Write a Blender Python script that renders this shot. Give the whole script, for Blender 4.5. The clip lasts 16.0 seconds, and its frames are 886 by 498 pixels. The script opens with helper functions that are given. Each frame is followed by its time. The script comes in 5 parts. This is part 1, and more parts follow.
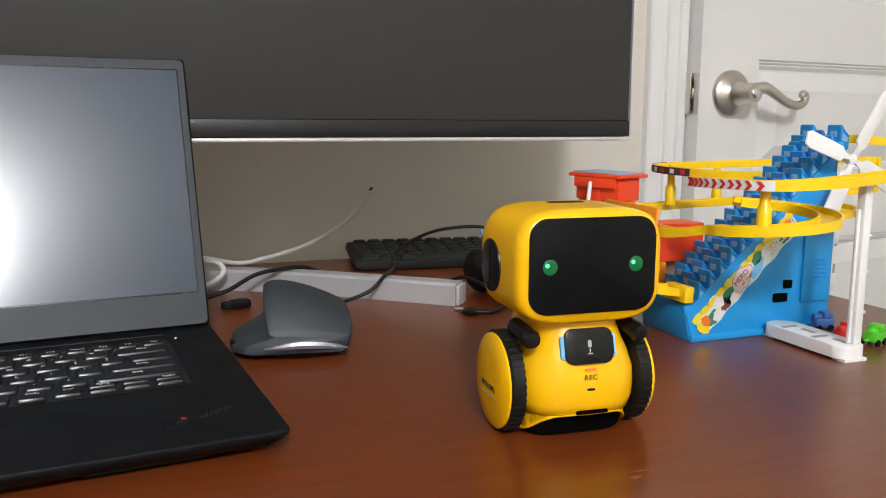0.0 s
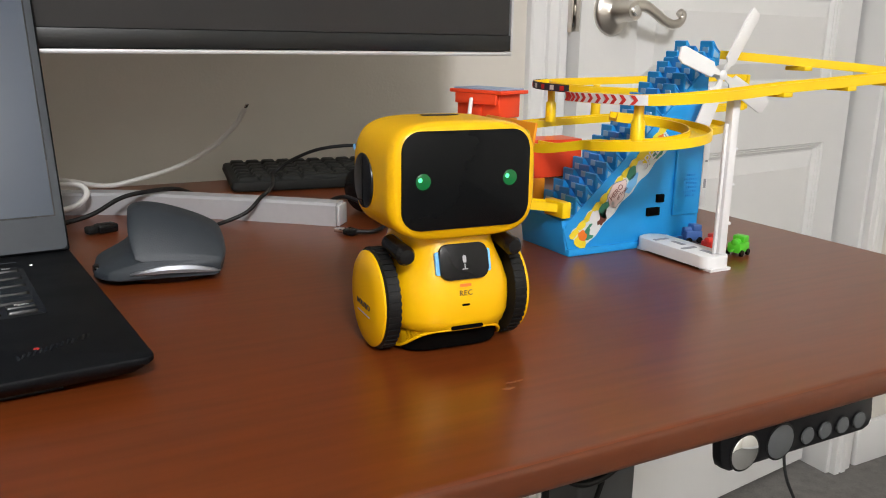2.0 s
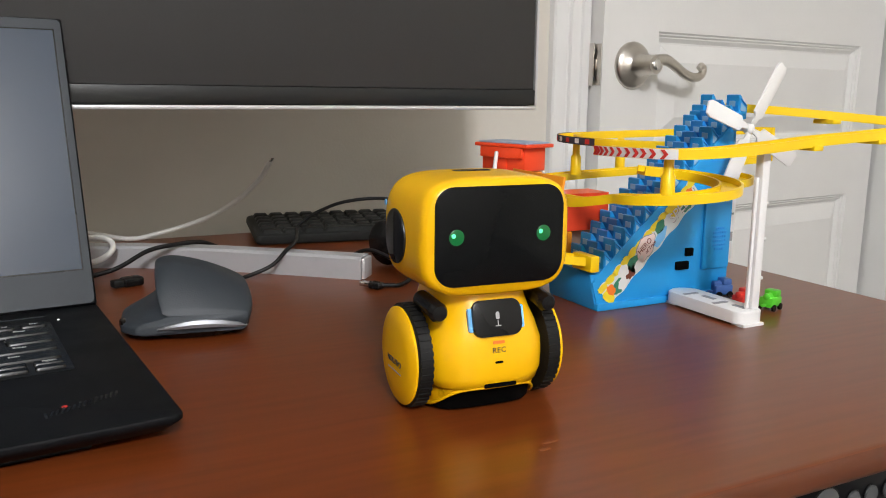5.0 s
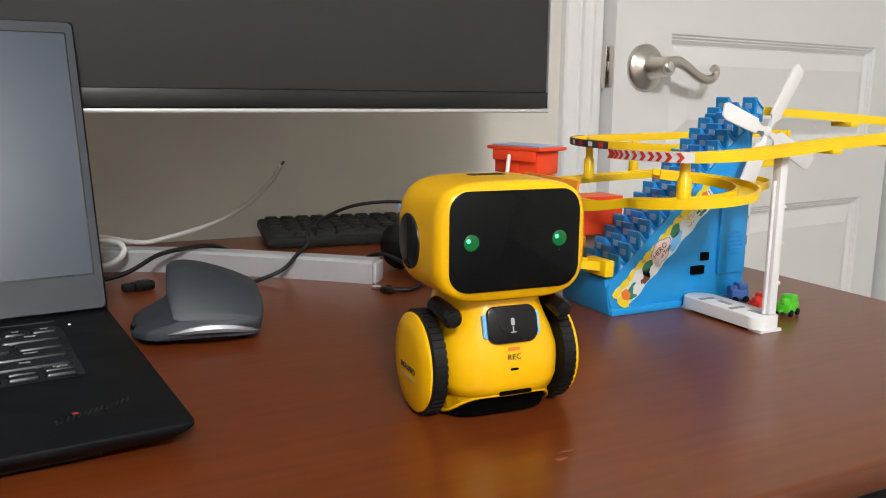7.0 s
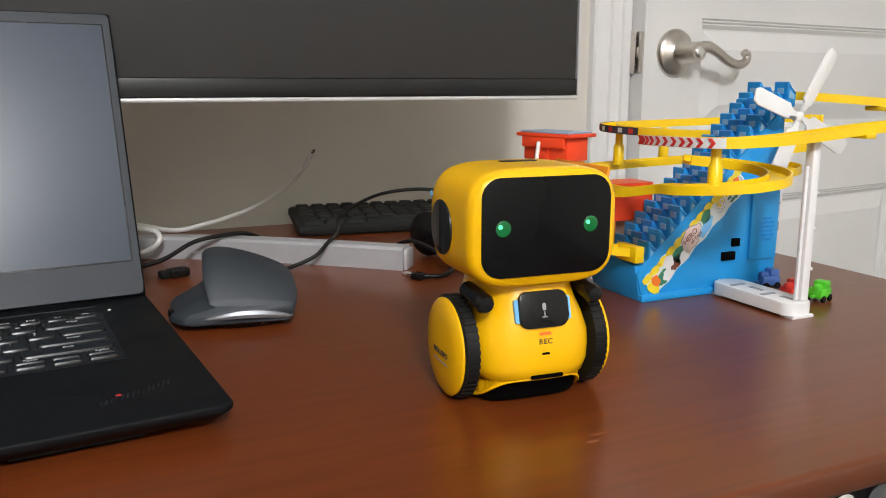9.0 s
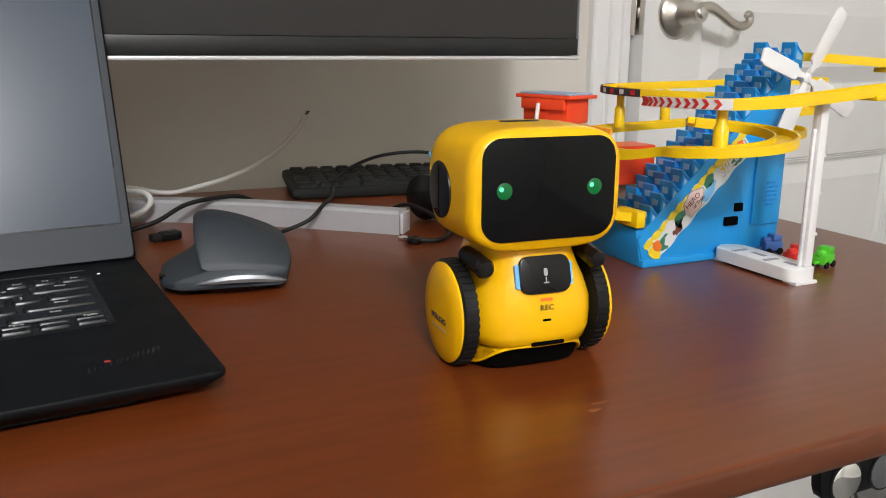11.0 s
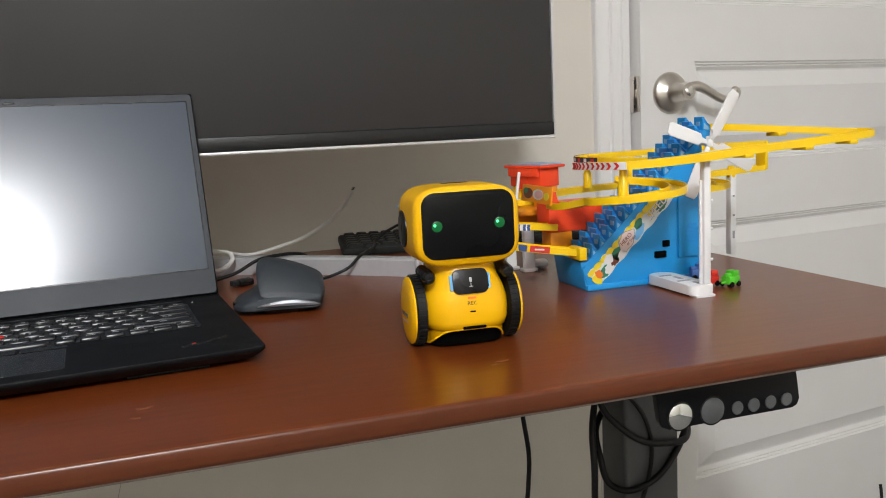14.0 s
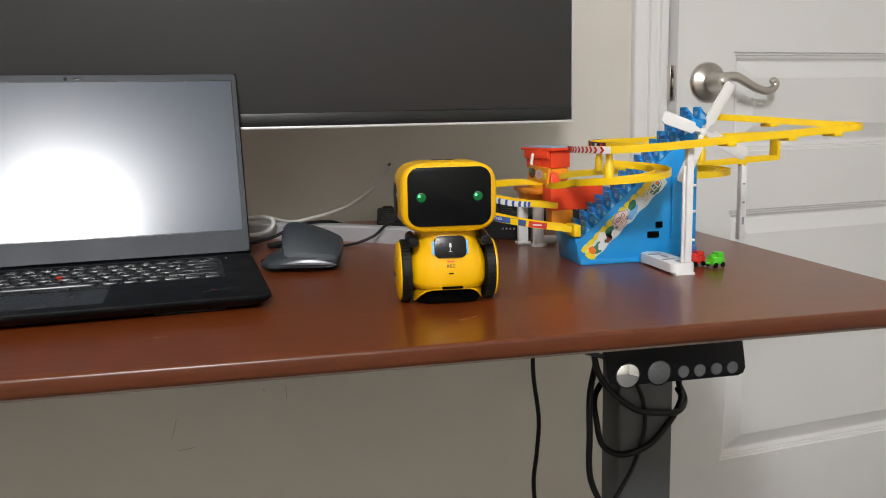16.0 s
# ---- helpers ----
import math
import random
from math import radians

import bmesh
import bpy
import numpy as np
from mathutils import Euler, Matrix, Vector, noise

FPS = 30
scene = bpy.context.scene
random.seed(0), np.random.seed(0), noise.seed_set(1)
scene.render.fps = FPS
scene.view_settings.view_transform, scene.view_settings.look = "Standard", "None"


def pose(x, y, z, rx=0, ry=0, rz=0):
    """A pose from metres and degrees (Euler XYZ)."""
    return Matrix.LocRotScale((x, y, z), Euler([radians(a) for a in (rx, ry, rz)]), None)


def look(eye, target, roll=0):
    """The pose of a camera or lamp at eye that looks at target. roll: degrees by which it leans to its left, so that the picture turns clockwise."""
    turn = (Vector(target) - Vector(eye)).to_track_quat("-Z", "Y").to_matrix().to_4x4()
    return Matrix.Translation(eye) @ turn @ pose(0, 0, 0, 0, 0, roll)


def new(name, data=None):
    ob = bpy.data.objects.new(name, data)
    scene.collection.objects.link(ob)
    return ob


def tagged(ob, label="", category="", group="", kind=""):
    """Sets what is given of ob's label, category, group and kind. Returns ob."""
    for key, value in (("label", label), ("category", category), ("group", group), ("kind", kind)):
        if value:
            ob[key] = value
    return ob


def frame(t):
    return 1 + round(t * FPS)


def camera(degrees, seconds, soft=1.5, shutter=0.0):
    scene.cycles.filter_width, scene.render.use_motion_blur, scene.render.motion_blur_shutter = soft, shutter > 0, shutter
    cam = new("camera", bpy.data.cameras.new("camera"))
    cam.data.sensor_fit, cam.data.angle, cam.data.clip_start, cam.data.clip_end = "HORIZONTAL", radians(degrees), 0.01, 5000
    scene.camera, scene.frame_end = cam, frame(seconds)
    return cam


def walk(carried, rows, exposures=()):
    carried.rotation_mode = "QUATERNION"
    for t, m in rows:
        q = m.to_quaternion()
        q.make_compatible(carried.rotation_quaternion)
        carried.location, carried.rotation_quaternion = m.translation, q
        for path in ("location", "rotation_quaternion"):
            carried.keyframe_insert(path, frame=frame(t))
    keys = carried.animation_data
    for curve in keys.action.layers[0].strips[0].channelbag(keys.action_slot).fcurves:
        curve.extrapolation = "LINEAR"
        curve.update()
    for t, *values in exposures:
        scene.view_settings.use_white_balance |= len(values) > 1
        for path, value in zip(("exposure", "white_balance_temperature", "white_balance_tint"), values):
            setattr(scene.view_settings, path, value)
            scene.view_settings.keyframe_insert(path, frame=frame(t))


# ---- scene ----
cam = camera(56.9, 16.0, soft=1.0)
PATH = [
    (0, (-0.2, -0.259, 0.924), (0.483, 1.595, 0.615), 0.2),
    (0.5, (-0.196, -0.253, 0.921), (0.468, 1.54, 0.333), -0.2),
    (1, (-0.189, -0.25, 0.917), (0.56, 1.522, 0.37), -0.1),
    (1.5, (-0.187, -0.251, 0.917), (0.708, 1.455, 0.38), 0.9),
    (2, (-0.186, -0.253, 0.918), (0.723, 1.46, 0.427), 0.8),
    (2.5, (-0.187, -0.251, 0.919), (0.728, 1.46, 0.438), 0.9),
    (3, (-0.19, -0.255, 0.919), (0.728, 1.46, 0.451), 0.5),
    (3.5, (-0.192, -0.256, 0.919), (0.722, 1.47, 0.488), 0.6),
    (4, (-0.192, -0.254, 0.92), (0.714, 1.485, 0.523), 0.6),
    (6.5, (-0.19, -0.232, 0.919), (0.676, 1.533, 0.554), 0.5),
    (7, (-0.191, -0.237, 0.92), (0.675, 1.529, 0.554), 0.5),
    (7.5, (-0.192, -0.239, 0.919), (0.662, 1.532, 0.554), 0.5),
    (8, (-0.195, -0.24, 0.919), (0.656, 1.531, 0.55), 0.4),
    (8.5, (-0.195, -0.241, 0.92), (0.639, 1.538, 0.548), 0.2),
    (9, (-0.196, -0.241, 0.92), (0.608, 1.547, 0.525), -0.0),
    (9.5, (-0.195, -0.238, 0.919), (0.599, 1.537, 0.452), 0.2),
    (12, (-0.192, -0.226, 0.916), (0.63, 1.533, 0.435), 0.1),
    (12.5, (-0.202, -0.253, 0.924), (0.606, 1.513, 0.447), -0.7),
    (13, (-0.213, -0.336, 0.922), (0.516, 1.469, 0.462), -1.6),
    (13.5, (-0.206, -0.419, 0.921), (0.425, 1.449, 0.582), -2.6),
    (14, (-0.189, -0.473, 0.921), (0.421, 1.41, 0.634), -2.8),
    (14.5, (-0.167, -0.524, 0.922), (0.385, 1.378, 0.64), -2.6),
    (15, (-0.159, -0.539, 0.918), (0.331, 1.381, 0.646), -2.2),
    (15.5, (-0.141, -0.562, 0.917), (0.31, 1.366, 0.637), -1.5),
    (16, (-0.13, -0.579, 0.919), (0.277, 1.353, 0.595), -1.2),
]
walk(cam, [(t, look(eye, target, roll)) for t, eye, target, roll in PATH],
     [(0.0, 0.10), (4.0, 0.08), (12.5, 0.02), (14.5, -0.10), (16.0, -0.12)])


# ---- light ----
world = bpy.data.worlds.new("room_world")
scene.world = world
world.use_nodes = True
world.node_tree.nodes["Background"].inputs[0].default_value = (0.9, 0.92, 1.0, 1)
world.node_tree.nodes["Background"].inputs[1].default_value = 0.05
scene.view_settings.exposure = 0.0


def lamp(name, place, power, radius, colour):
    data = bpy.data.lights.new(name, "POINT")
    data.shadow_soft_size, data.energy, data.color = radius, power, colour
    ob = new(name, data)
    ob.location = place
    return ob


CEILING = 2.44
LAMP = (-0.49, -1.86)
lamp("ceiling_lamp_light", (*LAMP, CEILING - 0.22), 140, 0.15, (0.955, 0.965, 1.0))

# ---- materials ----
MATS = {}


def mat(name, colour, rough=0.5, metal=0.0, vary=0.08, scale=60.0, bump=0.0, bump_scale=400.0, coat=0.0, spec=0.5,
        stretch=(1, 1, 1), alpha=1.0, transmission=0.0, rough_vary=0.1, emit=None, emit_strength=0.0):
    """A node material: colour broken up at two scales, uneven gloss and fine relief."""
    if name in MATS:
        return MATS[name]
    m = bpy.data.materials.new(name)
    m.use_nodes = True
    nodes, links = m.node_tree.nodes, m.node_tree.links
    b = nodes["Principled BSDF"]
    coord = nodes.new("ShaderNodeTexCoord")
    mapping = nodes.new("ShaderNodeMapping")
    mapping.inputs["Scale"].default_value = stretch
    mapping.inputs["Location"].default_value = (0.313, 0.177, 0.437)
    links.new(coord.outputs["Object"], mapping.inputs[0])
    fine, broad = nodes.new("ShaderNodeTexNoise"), nodes.new("ShaderNodeTexNoise")
    fine.inputs["Scale"].default_value, fine.inputs["Detail"].default_value = scale, 6
    broad.inputs["Scale"].default_value, broad.inputs["Detail"].default_value = scale / 9, 3
    links.new(mapping.outputs[0], fine.inputs[0])
    links.new(mapping.outputs[0], broad.inputs[0])
    total = nodes.new("ShaderNodeMath")
    total.operation = "ADD"
    links.new(fine.outputs[0], total.inputs[0])
    links.new(broad.outputs[0], total.inputs[1])
    value = nodes.new("ShaderNodeMapRange")
    value.inputs[1].default_value, value.inputs[2].default_value = 0.5, 1.5
    value.inputs[3].default_value, value.inputs[4].default_value = 1 - vary, 1 + vary
    links.new(total.outputs[0], value.inputs[0])
    tone = nodes.new("ShaderNodeMix")
    tone.data_type, tone.blend_type = "RGBA", "MULTIPLY"
    tone.inputs[0].default_value = 1.0
    tone.inputs[6].default_value = (*colour, 1)
    links.new(value.outputs[0], tone.inputs[7])
    links.new(tone.outputs[2], b.inputs["Base Color"])
    gloss = nodes.new("ShaderNodeMapRange")
    gloss.interpolation_type = "SMOOTHSTEP"
    gloss.inputs[1].default_value, gloss.inputs[2].default_value = 0.15, 0.85
    gloss.inputs[3].default_value, gloss.inputs[4].default_value = max(0.02, rough * (1 - rough_vary)), min(1, rough * (1 + rough_vary))
    links.new(broad.outputs[0], gloss.inputs[0])
    links.new(gloss.outputs[0], b.inputs["Roughness"])
    b.inputs["Metallic"].default_value = metal
    b.inputs["Specular IOR Level"].default_value = spec
    b.inputs["Coat Weight"].default_value = coat
    b.inputs["Coat Roughness"].default_value = 0.08
    b.inputs["Transmission Weight"].default_value = transmission
    b.inputs["Alpha"].default_value = alpha
    if bump:
        grain = nodes.new("ShaderNodeTexNoise")
        grain.inputs["Scale"].default_value, grain.inputs["Detail"].default_value = bump_scale, 4
        links.new(mapping.outputs[0], grain.inputs[0])
        relief = nodes.new("ShaderNodeBump")
        relief.inputs["Strength"].default_value, relief.inputs["Distance"].default_value = bump, 0.001
        links.new(grain.outputs[0], relief.inputs["Height"])
        links.new(relief.outputs[0], b.inputs["Normal"])
    if emit:
        b.inputs["Emission Color"].default_value = (*emit, 1)
        b.inputs["Emission Strength"].default_value = emit_strength
    MATS[name] = m
    return m


def wood_material():
    """Red-brown cherry veneer under gloss varnish, its grain along x."""
    m = mat("cherry_veneer", (0.150, 0.0335, 0.0072), rough=0.277, vary=0.09, scale=26, stretch=(0.5, 5, 5), spec=0.5, rough_vary=0.0)
    nodes, links = m.node_tree.nodes, m.node_tree.links
    b = nodes["Principled BSDF"]
    coord = nodes.new("ShaderNodeTexCoord")
    mapping = nodes.new("ShaderNodeMapping")
    mapping.inputs["Scale"].default_value = (0.9, 12, 12)
    mapping.inputs["Location"].default_value = (0.21, 0.47, 0.373)
    links.new(coord.outputs["Object"], mapping.inputs[0])
    pores = nodes.new("ShaderNodeTexNoise")
    pores.inputs["Scale"].default_value, pores.inputs["Detail"].default_value, pores.inputs["Distortion"].default_value = 14, 5, 0.0
    links.new(mapping.outputs[0], pores.inputs[0])
    ramp = nodes.new("ShaderNodeValToRGB")
    ramp.color_ramp.elements[0].position, ramp.color_ramp.elements[0].color = 0.30, (0.62, 0.55, 0.5, 1)
    ramp.color_ramp.elements[1].position, ramp.color_ramp.elements[1].color = 0.62, (1.1, 1.1, 1.1, 1)
    links.new(pores.outputs[0], ramp.inputs[0])
    for node in nodes:
        if node.bl_idname == "ShaderNodeTexNoise":
            node.inputs["Detail"].default_value = 2
    old = b.inputs["Base Color"].links[0].from_socket
    mix = nodes.new("ShaderNodeMix")
    mix.data_type, mix.blend_type = "RGBA", "MULTIPLY"
    mix.inputs[0].default_value = 0.42
    links.new(old, mix.inputs[6])
    links.new(ramp.outputs[0], mix.inputs[7])
    links.new(mix.outputs[2], b.inputs["Base Color"])
    return m


WOOD = wood_material()
# Darker colour for the desk's edge faces.
WOOD_EDGE = mat("darker_desk_edge", (0.098, 0.024, 0.007), rough=0.3, vary=0.22, scale=90, stretch=(0.4, 4, 4), spec=0.5)
WOOD_RAW = mat("worn_bare_wood", (0.24, 0.082, 0.030), rough=0.45, vary=0.25, scale=300)
CORE = mat("particle_board_core", (0.33, 0.27, 0.23), rough=0.85, vary=0.3, scale=500)
WALL = mat("beige_wall_paint", (0.655, 0.62, 0.555), rough=0.75, vary=0.035, scale=9, bump=0.25, bump_scale=260)
# Darkened wall colour, chosen only to weaken the bounce light in the room.
WALL_DIM = mat("bounce_cutting_wall", (0.36, 0.33, 0.285), rough=0.8, vary=0.04, scale=9, bump=0.25, bump_scale=260)
SCUFF = mat("dull_scuff", (0.40, 0.37, 0.32), rough=0.8, vary=0.2, scale=300)
CEIL = mat("white_ceiling_paint", (0.82, 0.81, 0.78), rough=0.9, vary=0.03, scale=12, bump=0.3, bump_scale=120)
DOORPAINT = mat("white_door_paint", (0.74, 0.735, 0.72), rough=0.38, vary=0.03, scale=14, bump=0.12, bump_scale=180)
TRIM = mat("white_trim_paint", (0.76, 0.755, 0.74), rough=0.35, vary=0.03, scale=18, bump=0.08, bump_scale=150)
CARPET = mat("grey_carpet", (0.18, 0.172, 0.161), rough=1.0, vary=0.35, scale=330, bump=1.0, bump_scale=700, spec=0.1)
NICKEL = mat("brushed_nickel", (0.62, 0.585, 0.54), rough=0.30, metal=1.0, vary=0.06, scale=120, bump=0.05, bump_scale=500)
YELLOW = mat("yellow_robot_plastic", (0.90, 0.495, 0.003), rough=0.27, vary=0.03, scale=40, spec=0.4, bump=0.03, bump_scale=300)
TRACKY = mat("yellow_track_plastic", (0.93, 0.62, 0.005), rough=0.30, vary=0.04, scale=60)
ORANGE = mat("orange_plastic", (0.95, 0.33, 0.012), rough=0.32, vary=0.04, scale=60)
RED = mat("red_orange_plastic", (0.92, 0.075, 0.02), rough=0.32, vary=0.05, scale=60)
BLUE = mat("bright_blue_plastic", (0.016, 0.30, 0.70), rough=0.30, vary=0.05, scale=60)
BLUE_DARK = mat("blue_step_plastic", (0.02, 0.24, 0.66), rough=0.30, vary=0.06, scale=60)
WHITEPL = mat("white_plastic", (0.80, 0.80, 0.80), rough=0.34, vary=0.03, scale=50)
CLEAR = mat("frosted_clear_plastic", (0.27, 0.47, 0.68), rough=0.3, vary=0.05, scale=60)
GREYBLUE = mat("grey_blue_roof_plastic", (0.32, 0.43, 0.60), rough=0.35, vary=0.05)
BLACKGLOSS = mat("black_glossy_face", (0.004, 0.0045, 0.005), rough=0.2, vary=0.05, spec=0.16)
BLACKPL = mat("black_plastic", (0.006, 0.006, 0.0065), rough=0.27, vary=0.1, scale=90, bump=0.08, bump_scale=600, spec=0.35)
RUBBER = mat("black_rubber", (0.007, 0.007, 0.007), rough=0.55, vary=0.15, scale=120, bump=0.1, spec=0.25)
# Near-black for the scoop; on slots and recesses it stands for their shade.
HOLE = mat("scoop_black_slot_shade", (0.002, 0.002, 0.002), rough=0.9, vary=0.0, spec=0.05)
DECK = mat("laptop_soft_black", (0.0055, 0.0062, 0.0075), rough=0.5, vary=0.1, scale=240, bump=0.15, bump_scale=1500, spec=0.12)
KEYCAP = mat("laptop_keycap", (0.006, 0.0063, 0.007), rough=0.26, vary=0.08, scale=200, spec=0.45)
BEZEL = mat("laptop_bezel_grey", (0.034, 0.040, 0.047), rough=0.5, spec=0.3, vary=0.05, scale=200)
LCD = mat("matte_lcd_panel", (0.034, 0.050, 0.076), rough=0.168, vary=0.0, scale=30, spec=0.8, rough_vary=0.0)
MONITOR = mat("monitor_screen_off", (0.036, 0.035, 0.0345), rough=0.55, vary=0.06, scale=500, spec=0.3)
MONBLACK = mat("monitor_black_bezel", (0.008, 0.009, 0.010), rough=0.35, vary=0.06)
SILVER = mat("silver_painted_metal", (0.62, 0.62, 0.63), rough=0.36, metal=0.35, vary=0.04, scale=200)
FOOT = mat("grey_monitor_foot", (0.46, 0.46, 0.475), rough=0.42, metal=0.25, vary=0.05, scale=160, bump=0.05)
CHROME = mat("chrome_plastic", (0.80, 0.80, 0.80), rough=0.16, metal=1.0, vary=0.04)
MOUSE = mat("graphite_mouse_rubber", (0.027, 0.034, 0.042), rough=0.55, vary=0.08, scale=160, bump=0.1, bump_scale=900)
MOUSERIM = mat("mouse_grey_rim", (0.26, 0.27, 0.29), rough=0.42, metal=0.6, vary=0.05)
KBD = mat("old_black_keyboard", (0.014, 0.015, 0.014), rough=0.55, spec=0.25, vary=0.2, scale=140, bump=0.1)
KBDKEY = mat("old_keyboard_key", (0.016, 0.017, 0.016), rough=0.5, spec=0.25, vary=0.15, scale=140)
CORD = mat("black_cord", (0.006, 0.006, 0.006), rough=0.45, vary=0.1, spec=0.3)
CORDW = mat("white_cord", (0.70, 0.69, 0.66), rough=0.45, vary=0.05)
STEEL = mat("grey_powder_coat", (0.085, 0.087, 0.09), rough=0.5, metal=0.2, vary=0.06, scale=120, bump=0.1, bump_scale=900)
PANELBLACK = mat("controller_black", (0.004, 0.004, 0.005), rough=0.3, vary=0.1, scale=90, spec=0.2)
DIALGREY = mat("controller_button_grey", (0.075, 0.078, 0.08), rough=0.45, vary=0.1, scale=140)
MIRROR = mat("polished_steel_button", (0.86, 0.88, 0.88), rough=0.06, metal=1.0, vary=0.02)
PRINT_WHITE = mat("white_print", (0.75, 0.75, 0.75), rough=0.5, vary=0.02)
PRINT_SLATE = mat("slate_print", (0.045, 0.045, 0.065), rough=0.5, vary=0.02)
PRINT_DARK = mat("dark_print", (0.02, 0.02, 0.02), rough=0.5, vary=0.02)
# Grey for print, and for the shade drawn in slots and notches.
GREY_PRINT_SHADE = mat("grey_print_slot_shade", (0.30, 0.30, 0.32), rough=0.5, vary=0.02)
PRINT_RED = mat("red_print", (0.60, 0.03, 0.025), rough=0.4, vary=0.03)
PRINT_BLUE = mat("navy_print", (0.04, 0.09, 0.30), rough=0.4, vary=0.03)
PRINT_ORANGE = mat("orange_print", (0.85, 0.19, 0.02), rough=0.4, vary=0.03)
PRINT_SKY = mat("light_blue_print", (0.18, 0.50, 0.85), rough=0.4, vary=0.03)
PRINT_YELLOW = mat("yellow_print", (0.85, 0.66, 0.03), rough=0.4, vary=0.05)
PRINT_GREEN = mat("green_print", (0.04, 0.22, 0.13), rough=0.4, vary=0.1)
# Brown for print, and for the shade drawn in the screw holes.
BROWN_PRINT_SHADE = mat("brown_print_hole_shade", (0.16, 0.05, 0.03), rough=0.4, vary=0.1)
PRINT_MAROON = mat("maroon_print", (0.18, 0.03, 0.03), rough=0.4, vary=0.05)
PRINT_PALE = mat("pale_print", (0.68, 0.74, 0.74), rough=0.4, vary=0.05)
PRINT_ROSE = mat("pale_rose_print", (0.78, 0.62, 0.60), rough=0.4, vary=0.05)
PRINT_PINK = mat("pink_print", (0.75, 0.45, 0.45), rough=0.4, vary=0.05)
GREENCAR = mat("green_toy_plastic", (0.09, 0.55, 0.03), rough=0.35, vary=0.06)
REDCAR = mat("red_toy_plastic", (0.60, 0.03, 0.02), rough=0.35, vary=0.06)
BLUECAR = mat("blue_toy_plastic", (0.05, 0.12, 0.35), rough=0.35, vary=0.06)
EYEGLOW = mat("green_eye_led", (0.0, 0.05, 0.01), rough=0.3, vary=0, emit=(0.10, 0.95, 0.35), emit_strength=2.0)
# Dim emission draws the soft green glow that spreads round each LED.
EYEHALO = mat("green_eye_halo", (0.0, 0.02, 0.005), rough=0.3, vary=0, emit=(0.0, 0.15, 0.03), emit_strength=0.8)
LEDWHITE = mat("white_status_led", (0.8, 0.8, 0.8), rough=0.4, vary=0, emit=(1, 1, 1), emit_strength=0.9)


# ---- mesh helpers ----
def mesh_from(bm, name, material, smooth=True, angle=40):
    bmesh.ops.recalc_face_normals(bm, faces=bm.faces)
    if smooth:
        for f in bm.faces:
            f.smooth = True
        limit = radians(angle)
        for e in bm.edges:
            if len(e.link_faces) == 2 and e.calc_face_angle(0) > limit:
                e.smooth = False
    me = bpy.data.meshes.new(name)
    bm.to_mesh(me)
    bm.free()
    me.materials.append(material)
    return me


def part(name, bm, material, parent, label="", smooth=True, angle=40, at=None):
    """One mesh object under a thing or a part."""
    ob = new(name, mesh_from(bm, name, material, smooth, angle))
    ob.parent = parent
    if at is not None:
        ob.matrix_basis = at
    if label:
        ob["label"] = label
    return ob


def thing(name, m, label, category, group="", kind=""):
    ob = new(name)
    ob.empty_display_size = 0.02
    ob.matrix_world = m
    return tagged(ob, label, category, group, kind)


def solid(name, bm, material, m, label, category="", group="", kind="", smooth=True, angle=40):
    """A thing that is one mesh."""
    ob = new(name, mesh_from(bm, name, material, smooth, angle))
    ob.matrix_world = m
    return tagged(ob, label, category, group, kind)


def add_box(bm, size, centre=(0, 0, 0), bevel=0.0, seg=2, m=None):
    made = bmesh.ops.create_cube(bm, size=1.0)
    verts = made["verts"]
    for v in verts:
        v.co = Vector((v.co.x * size[0], v.co.y * size[1], v.co.z * size[2]))
    if bevel:
        edges = list({e for v in verts for e in v.link_edges})
        res = bmesh.ops.bevel(bm, geom=edges, offset=min(bevel, min(size) * 0.49), segments=seg, profile=0.5, affect="EDGES")
        verts = list({v for f in res["faces"] for v in f.verts} | {v for v in verts if v.is_valid})
    t = Matrix.Translation(centre) if m is None else Matrix.Translation(centre) @ m
    for v in verts:
        v.co = t @ v.co
    return bm


def box(size, centre=(0, 0, 0), bevel=0.0, seg=2, m=None):
    return add_box(bmesh.new(), size, centre, bevel, seg, m)


def span(x0, x1, y0, y1, z0, z1, bevel=0.0, seg=2):
    return box((x1 - x0, y1 - y0, z1 - z0), ((x0 + x1) / 2, (y0 + y1) / 2, (z0 + z1) / 2), bevel, seg)


def lathe(profile, n=32, m=None, bm=None):
    """Turns (radius, height) rows round z."""
    bm = bm or bmesh.new()
    m = m or Matrix()
    rings = []
    for r, z in profile:
        if r < 1e-6:
            rings.append([bm.verts.new(m @ Vector((0, 0, z)))])
        else:
            rings.append([bm.verts.new(m @ Vector((r * math.cos(a), r * math.sin(a), z))) for a in (2 * math.pi * i / n for i in range(n))])
    for a, b in zip(rings, rings[1:]):
        for i in range(n):
            j = (i + 1) % n
            if len(a) == 1 and len(b) == 1:
                continue
            if len(a) == 1:
                bm.faces.new((a[0], b[i], b[j]))
            elif len(b) == 1:
                bm.faces.new((a[i], a[j], b[0]))
            else:
                bm.faces.new((a[i], a[j], b[j], b[i]))
    for ring in (rings[0], rings[-1]):
        if len(ring) > 2:
            bm.faces.new(ring)
    return bm


